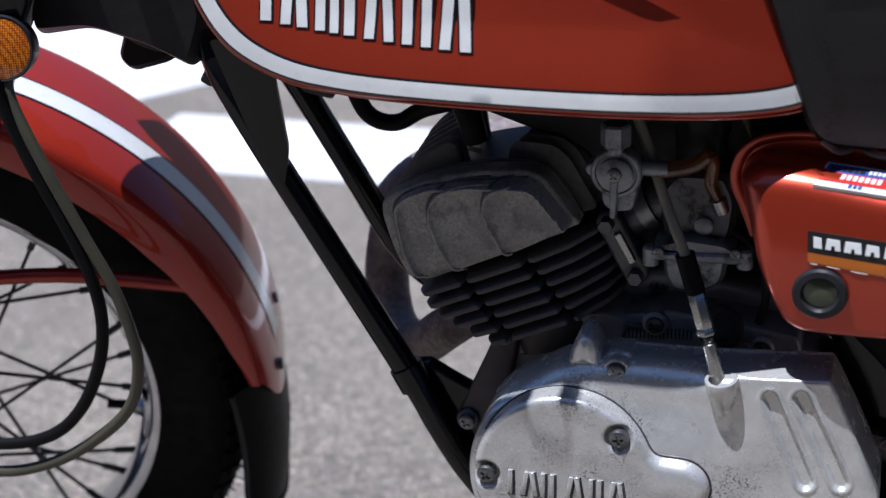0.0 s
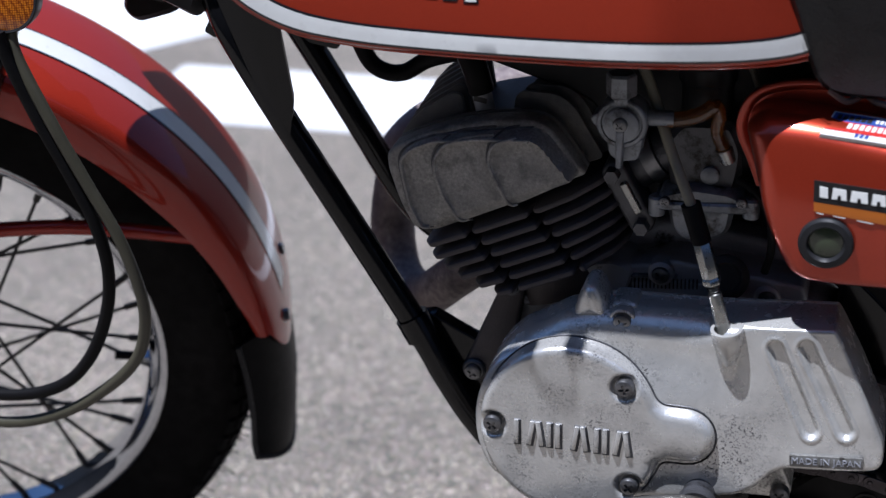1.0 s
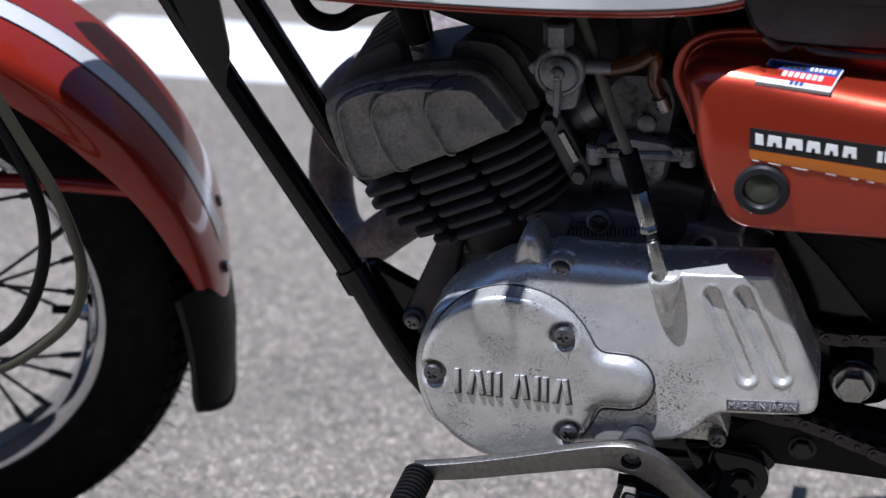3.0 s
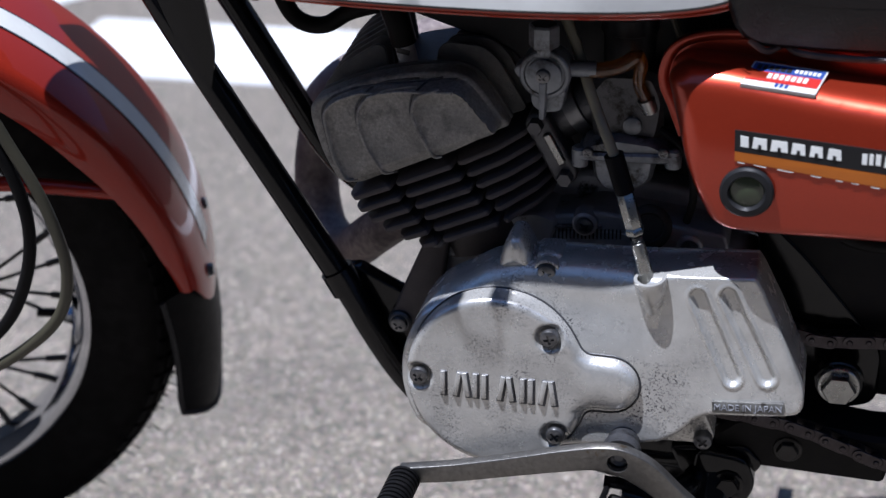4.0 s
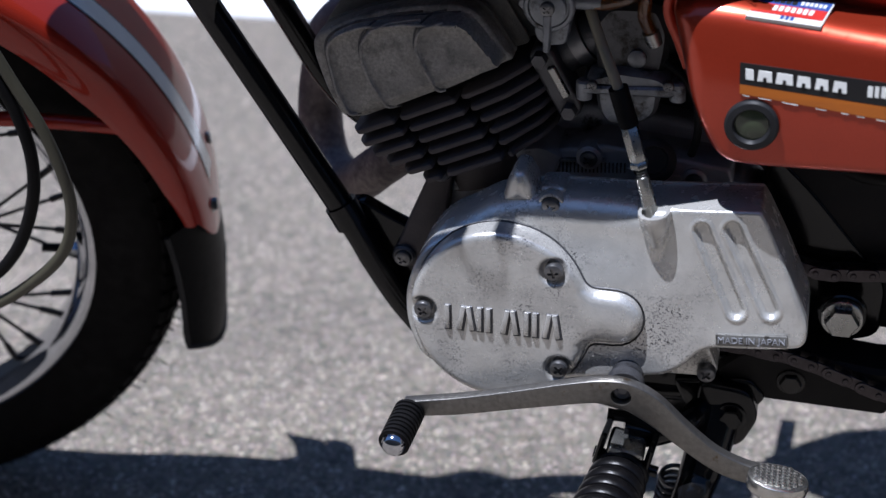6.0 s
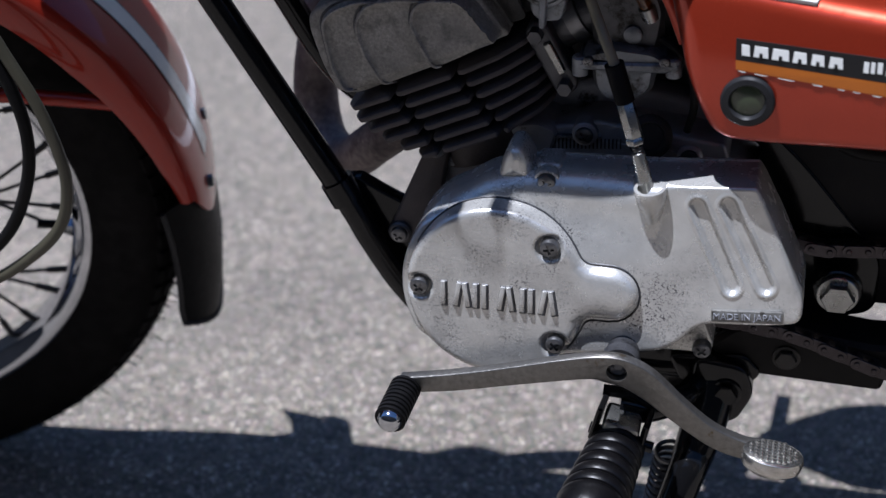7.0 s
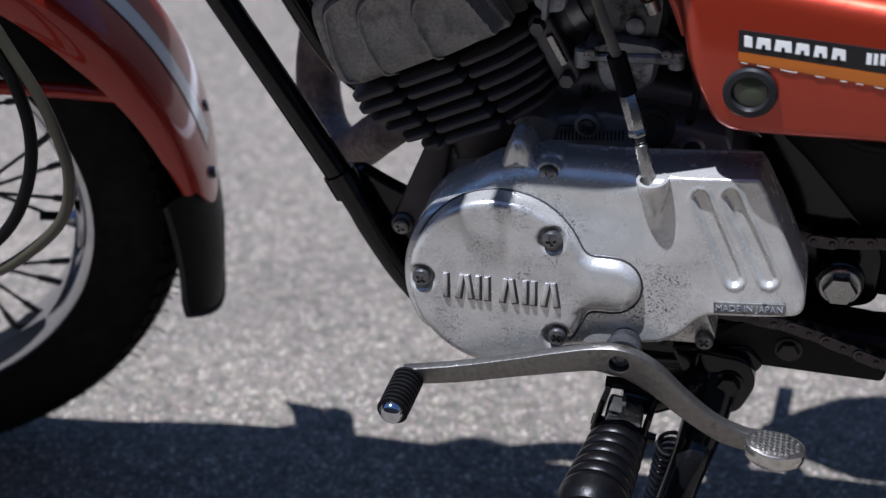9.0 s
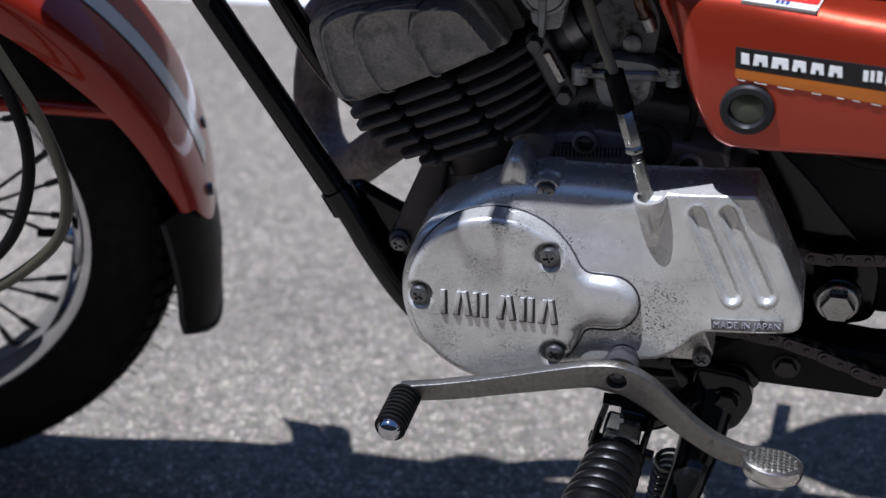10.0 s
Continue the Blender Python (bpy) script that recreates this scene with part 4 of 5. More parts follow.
# ---- carburettor, tap and pipes ----
carb = part("carburettor", shell(rounded([(0.055, 0.520), (0.060, 0.483), (0.104, 0.486), (0.108, 0.515), (0.100, 0.535), (0.066, 0.535)], 0.006), [(0.004, 0.0), (0, -0.005), (0, -0.040), (0.004, -0.045)]), SHADED_ALLOY, bike, "dull zinc carburettor with a float bowl")
part("bowl_cover", shell(rounded([(0.052, 0.480), (0.054, 0.486), (0.075, 0.492), (0.100, 0.490), (0.109, 0.485), (0.107, 0.479)], 0.004), [(0.003, 0.01), (0, 0.005), (0, -0.050), (0.0025, -0.054)]), CARB, carb)
part("bowl_lip", shell(rounded([(0.050, 0.475), (0.050, 0.4805), (0.118, 0.4835), (0.118, 0.479), (0.108, 0.476)], 0.0015), [(0, 0.012), (0, -0.055), (0.0015, -0.0565)]), CARB, carb)
part("float_bowl", shell(rounded([(0.058, 0.478), (0.103, 0.480), (0.100, 0.458), (0.088, 0.450), (0.068, 0.449), (0.061, 0.458)], 0.007), [(0.004, 0.0), (0, -0.006), (0, -0.044), (0.003, -0.049), (0.008, -0.051)]), CARB, carb)
for u, z in ((0.052, 0.478), (0.114, 0.481)):
    screw(carb, at(u + (0.006 if u < 0.08 else -0.006), -0.0560, z + 0.0035), 0.55, 30)
    part("lug", lathe([(0.0055, 0), (0.0055, 0.012), (0.004, 0.0135)], Matrix.Translation((u, -0.051, z - 0.008)), 16), CARB, carb)
# tower is black: its shade under the tank is put into the colour
part("slide_tower", lathe([(0.017, 0), (0.017, 0.028), (0.019, 0.029), (0.019, 0.040), (0.012, 0.046), (0.006, 0.05), (0.006, 0.075)], Matrix.Translation((0.080, -0.022, 0.528)), 28), BLACK, carb)
part("idle_screw", lathe([(0.0062, 0), (0.0062, 0.005), (0.0045, 0.006)], at(0.086, -0.043, 0.4985), 20), CARB, carb)
part("idle_screw", lathe([(0.0088, 0), (0.0088, 0.004), (0.0055, 0.0055)], at(0.112, -0.030, 0.5035), 20), CARB, carb)
part("intake_flange", slab(stadium((0.023, 0.4945), (0.041, 0.4600), 0.0088), -0.025, -0.048, 0.003), SHADED_ALLOY, carb)
for u, z in ((0.022, 0.4955), (0.042, 0.4590)):
    hex_bolt(carb, at(u, -0.051, z), 0.0055, 0.005, SHADED_ALLOY, washer=False)
part("intake_strip", slab(rounded([(0.0265, 0.4885), (0.0315, 0.491), (0.0425, 0.470), (0.038, 0.467)], 0.0015), -0.045, -0.0515, 0.0015), ZINC, carb)
part("intake_pipe", rod([(0.015, -0.010, 0.470), (0.030, -0.022, 0.488), (0.060, -0.022, 0.508)], 0.016, 20), SHADED_ALLOY, carb)
part("clamp_band", lathe([(0.0190, 0), (0.0190, 0.010), (0.0175, 0.0105)], frame_to((0.042, -0.022, 0.497), (0.062, -0.022, 0.509)), 28), BOLT, carb)
part("vent_hose", rod([(0.104, -0.046, 0.497), (0.116, -0.050, 0.490), (0.126, -0.052, 0.474), (0.128, -0.05, 0.45), (0.124, -0.045, 0.43)], 0.0027, 10), RUBBER, carb)
part("drain_screw", lathe([(0.005, 0), (0.005, 0.005), (0.0035, 0.006)], Matrix.Translation((0.080, -0.030, 0.4445)), 6), BOLT, carb)
part("air_boot", rod([(0.10, -0.02, 0.510), (0.13, -0.02, 0.515), (0.17, -0.01, 0.52)], 0.022, 18), RUBBER, carb)

tap = part("fuel_tap", block(pose(0.032, -0.070, 0.563), (0.010, 0.012, 0.022), 0.003), CARB, bike, "cast fuel tap under the tank with a short lever")
part("union_nut", lathe([(0.0088, -0.001), (0.0098, 0), (0.0098, 0.013), (0.0085, 0.0145)], Matrix.Translation((0.0315, -0.070, 0.561)), 6), CARB, tap)
part("tap_body", shell(circle(0.0325, 0.5425, 0.0165, 40), [(0, -0.058), (0, -0.074), (0.001, -0.0752), (0.003, -0.0755), (0.0035, -0.0742), (0.006, -0.0742)]), CARB, tap)
part("tap_ear", slab(rounded([(0.0145, 0.5475), (0.012, 0.5445), (0.014, 0.5405), (0.020, 0.537), (0.022, 0.550)], 0.002), -0.060, -0.0735, 0.001), CARB, tap)
part("tap_ear", slab(rounded([(0.022, 0.530), (0.023, 0.519), (0.030, 0.514), (0.043, 0.516), (0.046, 0.532)], 0.004), -0.056, -0.071, 0.002), CARB, tap)
part("tap_dial", lathe([(0.0115, 0), (0.0115, 0.004), (0.0095, 0.0052), (0.004, 0.0054)], at(0.0325, -0.0742, 0.5425), 32), CARB, tap)
screw(tap, at(0.0325, -0.0800, 0.5440), 0.72, 45)
part("tap_lever", slab(rounded([(0.0298, 0.540), (0.0352, 0.540), (0.0335, 0.514), (0.0295, 0.514)], 0.0015), -0.0745, -0.0815, 0.0015), CARB, tap)
part("tap_outlet", rod([(0.045, -0.066, 0.5445), (0.064, -0.064, 0.5440)], 0.0052, 14, 1), CARB, tap)
part("fuel_hose", rod([(0.056, -0.064, 0.5435), (0.066, -0.064, 0.5435), (0.080, -0.062, 0.547), (0.089, -0.060, 0.553)], 0.0050, 14), HOSE, tap, "amber translucent fuel hose")
part("fuel_hose", rod([(0.089, -0.058, 0.553), (0.0915, -0.055, 0.546), (0.0900, -0.050, 0.530), (0.0945, -0.045, 0.517)], 0.0044, 14), HOSE, tap, "amber translucent fuel hose")
part("hose_joint", lathe([(0.0058, 0), (0.0058, 0.010), (0.0045, 0.011)], frame_to((0.094, -0.045, 0.518), (0.098, -0.042, 0.506)), 16), ZINC, tap)

clutch = part("clutch_cable", rod([(0.0425, -0.052, 0.573), (0.0515, -0.056, 0.5515), (0.0595, -0.064, 0.5315), (0.070, -0.070, 0.507), (0.079, -0.070, 0.483)], 0.0036, 12), SLEEVE, bike, "pale cable with a plated adjuster running into the engine cover")
part("cable_boot", rod([(0.0770, -0.0700, 0.4880), (0.0848, -0.070, 0.4615)], 0.0066, 16, 1), RUBBER, clutch)
part("adjuster", lathe([(0.0052, 0), (0.0060, 0.001), (0.0060, 0.026), (0.0052, 0.027)], frame_to((0.0846, -0.070, 0.4620), (0.0925, -0.070, 0.4330)), 6), ZINC, clutch)
part("lock_nut", lathe([(0.0058, 0), (0.0064, 0.001), (0.0064, 0.004), (0.0058, 0.005)], frame_to((0.0915, -0.070, 0.4360), (0.0945, -0.070, 0.4250)), 6), ZINC, clutch)
for k in range(4):
    p = Vector((0.0935, -0.070, 0.4292)) + Vector((0.0006, 0, -0.0021)) * k
    part("thread", lathe([(0.0030, 0), (0.0038, 0.0006), (0.0038, 0.0011), (0.0030, 0.0017)], frame_to(p, p + Vector((0.0027, 0, -0.0096))), 16), ZINC, clutch)
part("cable_end", rod([(0.0945, -0.070, 0.4240), (0.1025, -0.0705, 0.3930)], lambda t: 0.0046 + 0.0008 * t, 16, 4), ZINC, clutch)
slide_to_eye(clutch, lambda p: 0.029 * max(0.0, min(1.0, (0.52 - p.z) / 0.10)))
part("throttle_cable", rod([(0.080, -0.022, 0.60), (0.079, -0.024, 0.585), (0.080, -0.022, 0.570)], 0.0045, 10), RUBBER, carb)
part("oil_pipe", rod([(0.10, -0.030, 0.590), (0.107, -0.034, 0.575), (0.112, -0.034, 0.562), (0.116, -0.03, 0.548)], 0.0026, 8), OLIVE, carb)

# ---- dark inner parts behind the carburettor, with black fillers added to darken open gaps ----
part("tank_tunnel", shell(rounded([(-0.075, 0.560), (-0.06, 0.600), (0.17, 0.600), (0.17, 0.500), (0.025, 0.500), (0.0, 0.535)], 0.008), [(0.003, 0.045), (0, 0.04), (0, -0.015), (0.003, -0.019)]), BLACK, frame_part)
part("inner_panel", slab(rounded([(-0.02, 0.43), (-0.02, 0.53), (0.15, 0.53), (0.15, 0.42)], 0.01), 0.034, 0.020), BLACK, frame_part)
airbox = part("air_box", shell(rounded([(0.135, 0.58), (0.135, 0.44), (0.20, 0.385), (0.262, 0.305), (0.44, 0.305), (0.46, 0.58)], 0.015), [(0.006, 0.095), (0, 0.09), (0, -0.018), (0.006, -0.024)]), DARK, bike, "black plastic air box")
part("right_panel", shell(rounded([(0.02, 0.575), (0.02, 0.42), (0.30, 0.38), (0.44, 0.44), (0.44, 0.575)], 0.02), [(0.004, 0.13), (0, 0.126), (0, 0.098)]), BLACK, airbox)
part("inner_hose", rod([(0.20, -0.058, 0.455), (0.235, -0.062, 0.435), (0.28, -0.062, 0.437), (0.33, -0.058, 0.455)], 0.006, 12), RUBBER, airbox)
part("inner_hose", rod([(0.128, -0.045, 0.520), (0.130, -0.048, 0.485), (0.145, -0.050, 0.455), (0.17, -0.05, 0.435)], 0.0035, 10), RUBBER, airbox)
# black slab added to hide the bright ground beside the pivot bolt
part("rear_inner_plate", slab(rounded([(0.235, 0.335), (0.235, 0.285), (0.40, 0.285), (0.40, 0.335)], 0.006), -0.002, -0.012), DARK, frame_part)
part("pivot_plate", slab(rounded([(0.175, 0.43), (0.205, 0.40), (0.262, 0.33), (0.262, 0.285), (0.225, 0.275), (0.185, 0.29), (0.165, 0.34)], 0.012), 0.03, -0.026, 0.003), FRAME, frame_part)

# ---- side cover ----
side_line = rounded([(0.1105, 0.5480), (0.1160, 0.5545), (0.1231, 0.5578), (0.1519, 0.5562), (0.1858, 0.5506), (0.2192, 0.5455), (0.2416, 0.5430), (0.340, 0.532), (0.390, 0.510), (0.375, 0.450), (0.2502, 0.4545), (0.1748, 0.4540), (0.1535, 0.4552), (0.1433, 0.4609), (0.1348, 0.4763), (0.1249, 0.4993), (0.1188, 0.5202)],
                    [0.004, 0.006, 0.008, 0.02, 0.02, 0.02, 0.02, 0.02, 0.02, 0.02, 0.02, 0.02, 0.008, 0.008, 0.02, 0.02, 0.02], 6)


def side_depth(p):
    return -0.1024 + 2.3 * np.maximum(0, p[:, 1] - 0.472) ** 2 + 1.2 * np.maximum(0, 0.150 - p[:, 0]) ** 2


side = part("side_cover", relief(side_line, side_depth, lambda p: 0.0065 + 0.0075 * smooth_step(p[:, 1], 0.48, 0.53), -0.052, 0.0022), SIDE_PAINT, bike, "orange-red metallic side cover with stickers and a round lock", 60)
lip = [(0.1185, 0.500), (0.1110, 0.520), (0.1053, 0.5335), (0.1045, 0.5440), (0.1085, 0.5555), (0.1170, 0.5635), (0.1305, 0.5680), (0.1478, 0.5698), (0.1700, 0.5685), (0.230, 0.560), (0.33, 0.548)]
part("back_lip", rod([(u + 0.0015, -0.0510, z - 0.002) for u, z in lip], 0.0046, 12, 6, flat=0.7), SIDE_PAINT, side)
part("back_web", slab([Vector(p) for p in curve_pts(lip, 4)] + [Vector((0.33, 0.50)), Vector((0.15, 0.49))], -0.046, -0.0515), SIDE_PAINT, side)
lock = part("lock", lathe([(0.0165, -0.004), (0.0168, 0.002), (0.0155, 0.0032), (0.0118, 0.0034), (0.0105, 0.0015), (0.0100, -0.001)], at(0.1640, -0.1002, 0.4855), 40), BLACK, side, "black round lock with a grey-green lens")
part("lens", lathe([(0.0108, -0.004), (0.0106, 0.0006), (0.006, 0.0016), (0.0008, 0.0019)], at(0.1640, -0.1000, 0.4855), 32), GREEN, lock)


def decal(name, pts, y, material, parent, label="", thick=0.0005):
    return part(name, slab(pts, y + 0.001, y - thick), material, parent, label)


strip = decal("sticker", [(0.1545, 0.5265), (0.262, 0.5175), (0.262, 0.5020), (0.1550, 0.5125)], -0.1002, INK, side, "black strip sticker with white bars over an orange strip")
decal("orange_strip", [(0.1552, 0.5123), (0.262, 0.5018), (0.262, 0.4925), (0.1555, 0.5060)], -0.1001, DECAL_ORANGE, strip, "torn orange strip")
tear = random.Random(8)
u = 0.157
while u < 0.255:
    w, d = tear.uniform(0.003, 0.010), tear.uniform(0.00004, 0.0002)
    z = 0.5050 - 0.127 * (u - 0.158)
    decal("torn_edge", [(u, z), (u + w, z - 0.127 * w), (u + w * 0.8, z - 0.127 * w - d * 0.6), (u + w * 0.35, z - 0.06 * w - d)], -0.1003, WHITE, strip)
    u += w + tear.uniform(0.004, 0.014)
for k, (u0, u1) in enumerate(((0.1575, 0.1635), (0.1655, 0.1745), (0.1765, 0.1870), (0.1890, 0.1975), (0.2000, 0.2080), (0.2105, 0.2190), (0.2310, 0.2420), (0.2440, 0.253))):
    z = 0.5218 - 0.085 * (u0 - 0.1545)
    if k != 6:
        decal("mark_bar", [(u0 + 0.0006, z + 0.0014), (u1 - 0.0006, z + 0.0007), (u1, z - 0.0062), (u0 + 0.001 * (k == 0), z - 0.0056)], -0.1007, WHITE, strip)
    else:
        for a, b in ((u0, u0 + 0.003), (u0 + 0.0042, u0 + 0.0066), (u1 - 0.003, u1)):
            decal("mark_bar", [(a, z + 0.0014), (b, z + 0.0010), (b, z - 0.0060), (a, z - 0.0056)], -0.1007, WHITE, strip)
    if k != 6 and k != 0:
        m = (u0 + u1) / 2
        decal("mark_gap", [(m - 0.0009, z - 0.0030), (m + 0.0009, z - 0.0032), (m + 0.0012, z - 0.0064), (m - 0.0012, z - 0.0062)], -0.1011, INK, strip)

# small red, white and blue sticker on the cover's top
nrm = Vector((0.09, -0.26, 0.96)).normalized()
mid = Vector((0.1815, -0.0765, 0.5506))
ax = (Vector((1, 0, -0.13)) - nrm * Vector((1, 0, -0.13)).dot(nrm)).normalized()
ay = nrm.cross(ax)
tri = Matrix((ax, ay * 1.36, nrm)).transposed().to_4x4()
badge_pose = Matrix.Translation(mid) @ tri


def tag_plate(name, x0, x1, y0, y1, h, material, parent, label="", skew=0.003):
    pts = [(x0 + skew * (y0 / 0.0085), y0), (x1 + skew * (y0 / 0.0085), y0), (x1 + skew * (y1 / 0.0085), y1), (x0 + skew * (y1 / 0.0085), y1)]
    bm = bmesh.new()
    lo = [bm.verts.new(badge_pose @ Vector((x, y, -0.002))) for x, y in pts]
    hi = [bm.verts.new(badge_pose @ Vector((x, y, h))) for x, y in pts]
    for i in range(4):
        bm.faces.new((lo[i - 1], lo[i], hi[i], hi[i - 1]))
    bm.faces.new(hi)
    return part(name, bm, material, parent, label)


badge = tag_plate("sticker", -0.0225, 0.0225, -0.0090, 0.0090, 0.0006, WHITE, side, "small blue, red and white oil sticker")
tag_plate("blue_bar", -0.0215, 0.0215, 0.0022, 0.0082, 0.0009, DECAL_BLUE, badge)
tag_plate("red_bar", -0.0215, 0.0215, -0.0050, 0.0022, 0.0009, DECAL_RED, badge)
for k in range(6):
    tag_plate("mark_bar", -0.019 + 0.0036 * k, -0.0162 + 0.0036 * k, 0.0034, 0.0068, 0.0012, INK, badge)
    tag_plate("mark_bar", 0.004 + 0.0027 * k, 0.0058 + 0.0027 * k, 0.0038, 0.0064, 0.0012, WHITE, badge)
for k in range(7):
    tag_plate("mark_bar", -0.010 + 0.0036 * k, -0.0075 + 0.0036 * k, -0.0026, 0.0012, 0.0012, WHITE, badge)
for k in range(3):
    tag_plate("mark_bar", -0.003 + 0.0030 * k, -0.0010 + 0.0030 * k, -0.0078, -0.0052, 0.0009, DECAL_BLUE, badge)



def bulge(root, k, z0, du, dz):
    """Curves a cover's upper half back towards the frame."""
    bpy.context.view_layer.update()
    for o in (root, *root.children_recursive):
        for v in o.data.vertices:
            d = k * max(0.0, v.co.z - z0) ** 2
            v.co += Vector((-du * d, d, -dz * d))


for child in side.children:
    if child in (lock, strip):
        bulge(child, 2.3, 0.472, 0.05, 0.37)
        for o in (child, *child.children_recursive):
            o.data.transform(Matrix.Translation((0.0004, -0.003, -0.0005)))

slide_to_eye(side, lambda p: 0.003 + 0.15 * (p.x - 0.140))   # flares out towards the rear, along the camera's sight lines

# ---- gear lever ----
lev_top = [(-0.066, 0.2515), (-0.027, 0.2600), (0.014, 0.2715), (0.050, 0.2825), (0.076, 0.2890), (0.096, 0.2890), (0.116, 0.2790), (0.137, 0.2580), (0.158, 0.2400), (0.178, 0.2310), (0.190, 0.2285)]
lev_bot = [(0.190, 0.2170), (0.178, 0.2150), (0.159, 0.2210), (0.135, 0.2370), (0.110, 0.2565), (0.092, 0.2670), (0.074, 0.2695), (0.050, 0.2645), (0.014, 0.2555), (-0.027, 0.2450), (-0.064, 0.2385)]
lever_line = [Vector(p) for p in curve_pts(lev_top, 4)] + [Vector(p) for p in curve_pts(lev_bot, 4)]
lever = part("gear_lever", shell(lever_line, [(0.0006, -0.112), (0, -0.1126), (0, -0.1190), (0.0003, -0.1196), (0.0008, -0.1199), (0.0014, -0.120)]), LEVER, bike, "plated steel heel-and-toe gear lever")
cut(lever, lathe([(0.0072, 0), (0.0072, 0.03)], at(0.0905, -0.105, 0.2778), 28))
part("shaft", lathe([(0.0115, 0), (0.0115, 0.036), (0.0135, 0.037), (0.0135, 0.046)], at(0.0915, -0.066, 0.2785), 28), SHADED_ALLOY, lever)
part("shaft_end", lathe([(0.0066, 0), (0.0066, 0.006), (0.005, 0.0065), (0.003, 0.005)], at(0.0905, -0.108, 0.2778), 24), BOLT, lever)


def ribbed(p, q, prof, rings, n=28, flat=1.0):
    """A rubber sleeve from p to q; prof(t) its radius, with ring grooves."""
    p, q = Vector(p), Vector(q)
    pts, steps = [], rings * 10
    for i in range(steps + 1):
        t = i / steps
        pts.append((prof(t, min(0.999, (t * rings) % 1.0) if i < steps else 0.999), t * (q - p).length))
    bm = lathe(pts, Matrix(), n)
    bmesh.ops.transform(bm, matrix=frame_to(p, q) @ Matrix.Diagonal((1, flat, 1, 1)), verts=bm.verts)
    return bm


def toe_prof(t, s):
    return 0.0098 + (0.0016 if 0.2 < s < 0.85 else 0.0)


part("toe_pin", rod([(-0.0615, -0.112, 0.2445), (-0.0635, -0.160, 0.2425)], 0.006, 14, 1), LEVER, lever)
toe = part("toe_rubber", ribbed((-0.0612, -0.1195, 0.2445), (-0.0638, -0.157, 0.2425), toe_prof, 9), RUBBER, lever, "black ribbed toe rubber")
part("toe_tip", lathe([(0.0095, -0.002), (0.0088, 0.0015), (0.0075, 0.0040), (0.0045, 0.0062), (0.001, 0.0068)], frame_to((-0.0638, -0.157, 0.2425), (-0.0645, -0.166, 0.2419)), 28), CHROME, toe, "polished metal tip")
heel_pose = Matrix.Translation((0.2005, -0.130, 0.2285)) @ pose(0, 0, 0, -6, 6, 0)
heel = part("heel_pad", lathe([(0.004, -0.011), (0.016, -0.010), (0.0205, -0.006), (0.0215, 0.0), (0.0205, 0.003), (0.018, 0.0042), (0.001, 0.0044)], heel_pose @ Matrix.Diagonal((1.0, 0.80, 1, 1)), 40), PAD, lever, "oval heel pad with a studded top")
for i in range(-4, 5):
    for j in range(-3, 4):
        x, y = i * 0.0038, j * 0.0038
        if (x / 0.0175) ** 2 + (y / 0.0135) ** 2 < 1:
            part("stud", lathe([(0.0017, 0.0), (0.0015, 0.0011), (0.0006, 0.0015)], heel_pose @ Matrix.Translation((x, y, 0.0042)), 8), PAD, heel)

slide_to_eye(lever, lambda p: 0.027)

# ---- foot peg ----
peg = part("foot_peg", rod([(0.152, -0.045, 0.237), (0.135, -0.085, 0.238), (0.112, -0.108, 0.240), (0.092, -0.112, 0.243)], 0.0095, 16), FRAME, bike, "folding foot peg with a black ribbed rubber")
part("peg_yoke", join(block(pose(0.0800, -0.122, 0.2430, 0, 14, -6), (0.0045, 0.030, 0.028), 0.0015), block(pose(0.1125, -0.124, 0.2330, 0, 12, -6), (0.0045, 0.032, 0.032), 0.0015), rod([(0.0805, -0.112, 0.2560), (0.098, -0.111, 0.2535), (0.1145, -0.112, 0.2465)], 0.0042, 10)), FRAME, peg)
part("peg_pin", rod([(0.0735, -0.128, 0.2345), (0.1185, -0.130, 0.2235)], 0.0042, 12, 1), FRAME, peg)
part("peg_core", block(pose(0.0960, -0.126, 0.2390, 0, 12, 0), (0.026, 0.026, 0.014), 0.003), ZINC, peg)


def peg_prof(t, s):
    if t > 0.84:
        return 0.0236 * math.sqrt(max(0.02, 1 - ((t - 0.84) / 0.17) ** 2 * 0.45))
    return 0.0148 + 0.0052 * t + 0.0050 * math.sin(math.pi * s) ** 0.35


part("peg_rubber", ribbed((0.0945, -0.131, 0.2260), (0.0850, -0.225, 0.2310), peg_prof, 8, 36, 0.92), PEG_RUBBER, peg, "black ribbed foot peg rubber")

# right-hand peg and kick lever, unseen, added for the shade they cast
right_peg = part("foot_peg", rod([(0.096, 0.03, 0.226), (0.095, 0.112, 0.2300)], 0.0125, 16, 1), FRAME, bike, "folding foot peg with a black ribbed rubber")
part("peg_rubber", ribbed((0.0925, 0.105, 0.2290), (0.083, 0.222, 0.2150), peg_prof, 8, 32, 0.82), RUBBER, right_peg)
part("kick_lever", rod([(0.130, 0.09, 0.300), (0.140, 0.140, 0.290), (0.140, 0.180, 0.235), (0.139, 0.215, 0.189), (0.143, 0.330, 0.175)], 0.008, 12), LEVER, bike, "unseen kick-start lever on the far side, bent to cast a strip of shade")

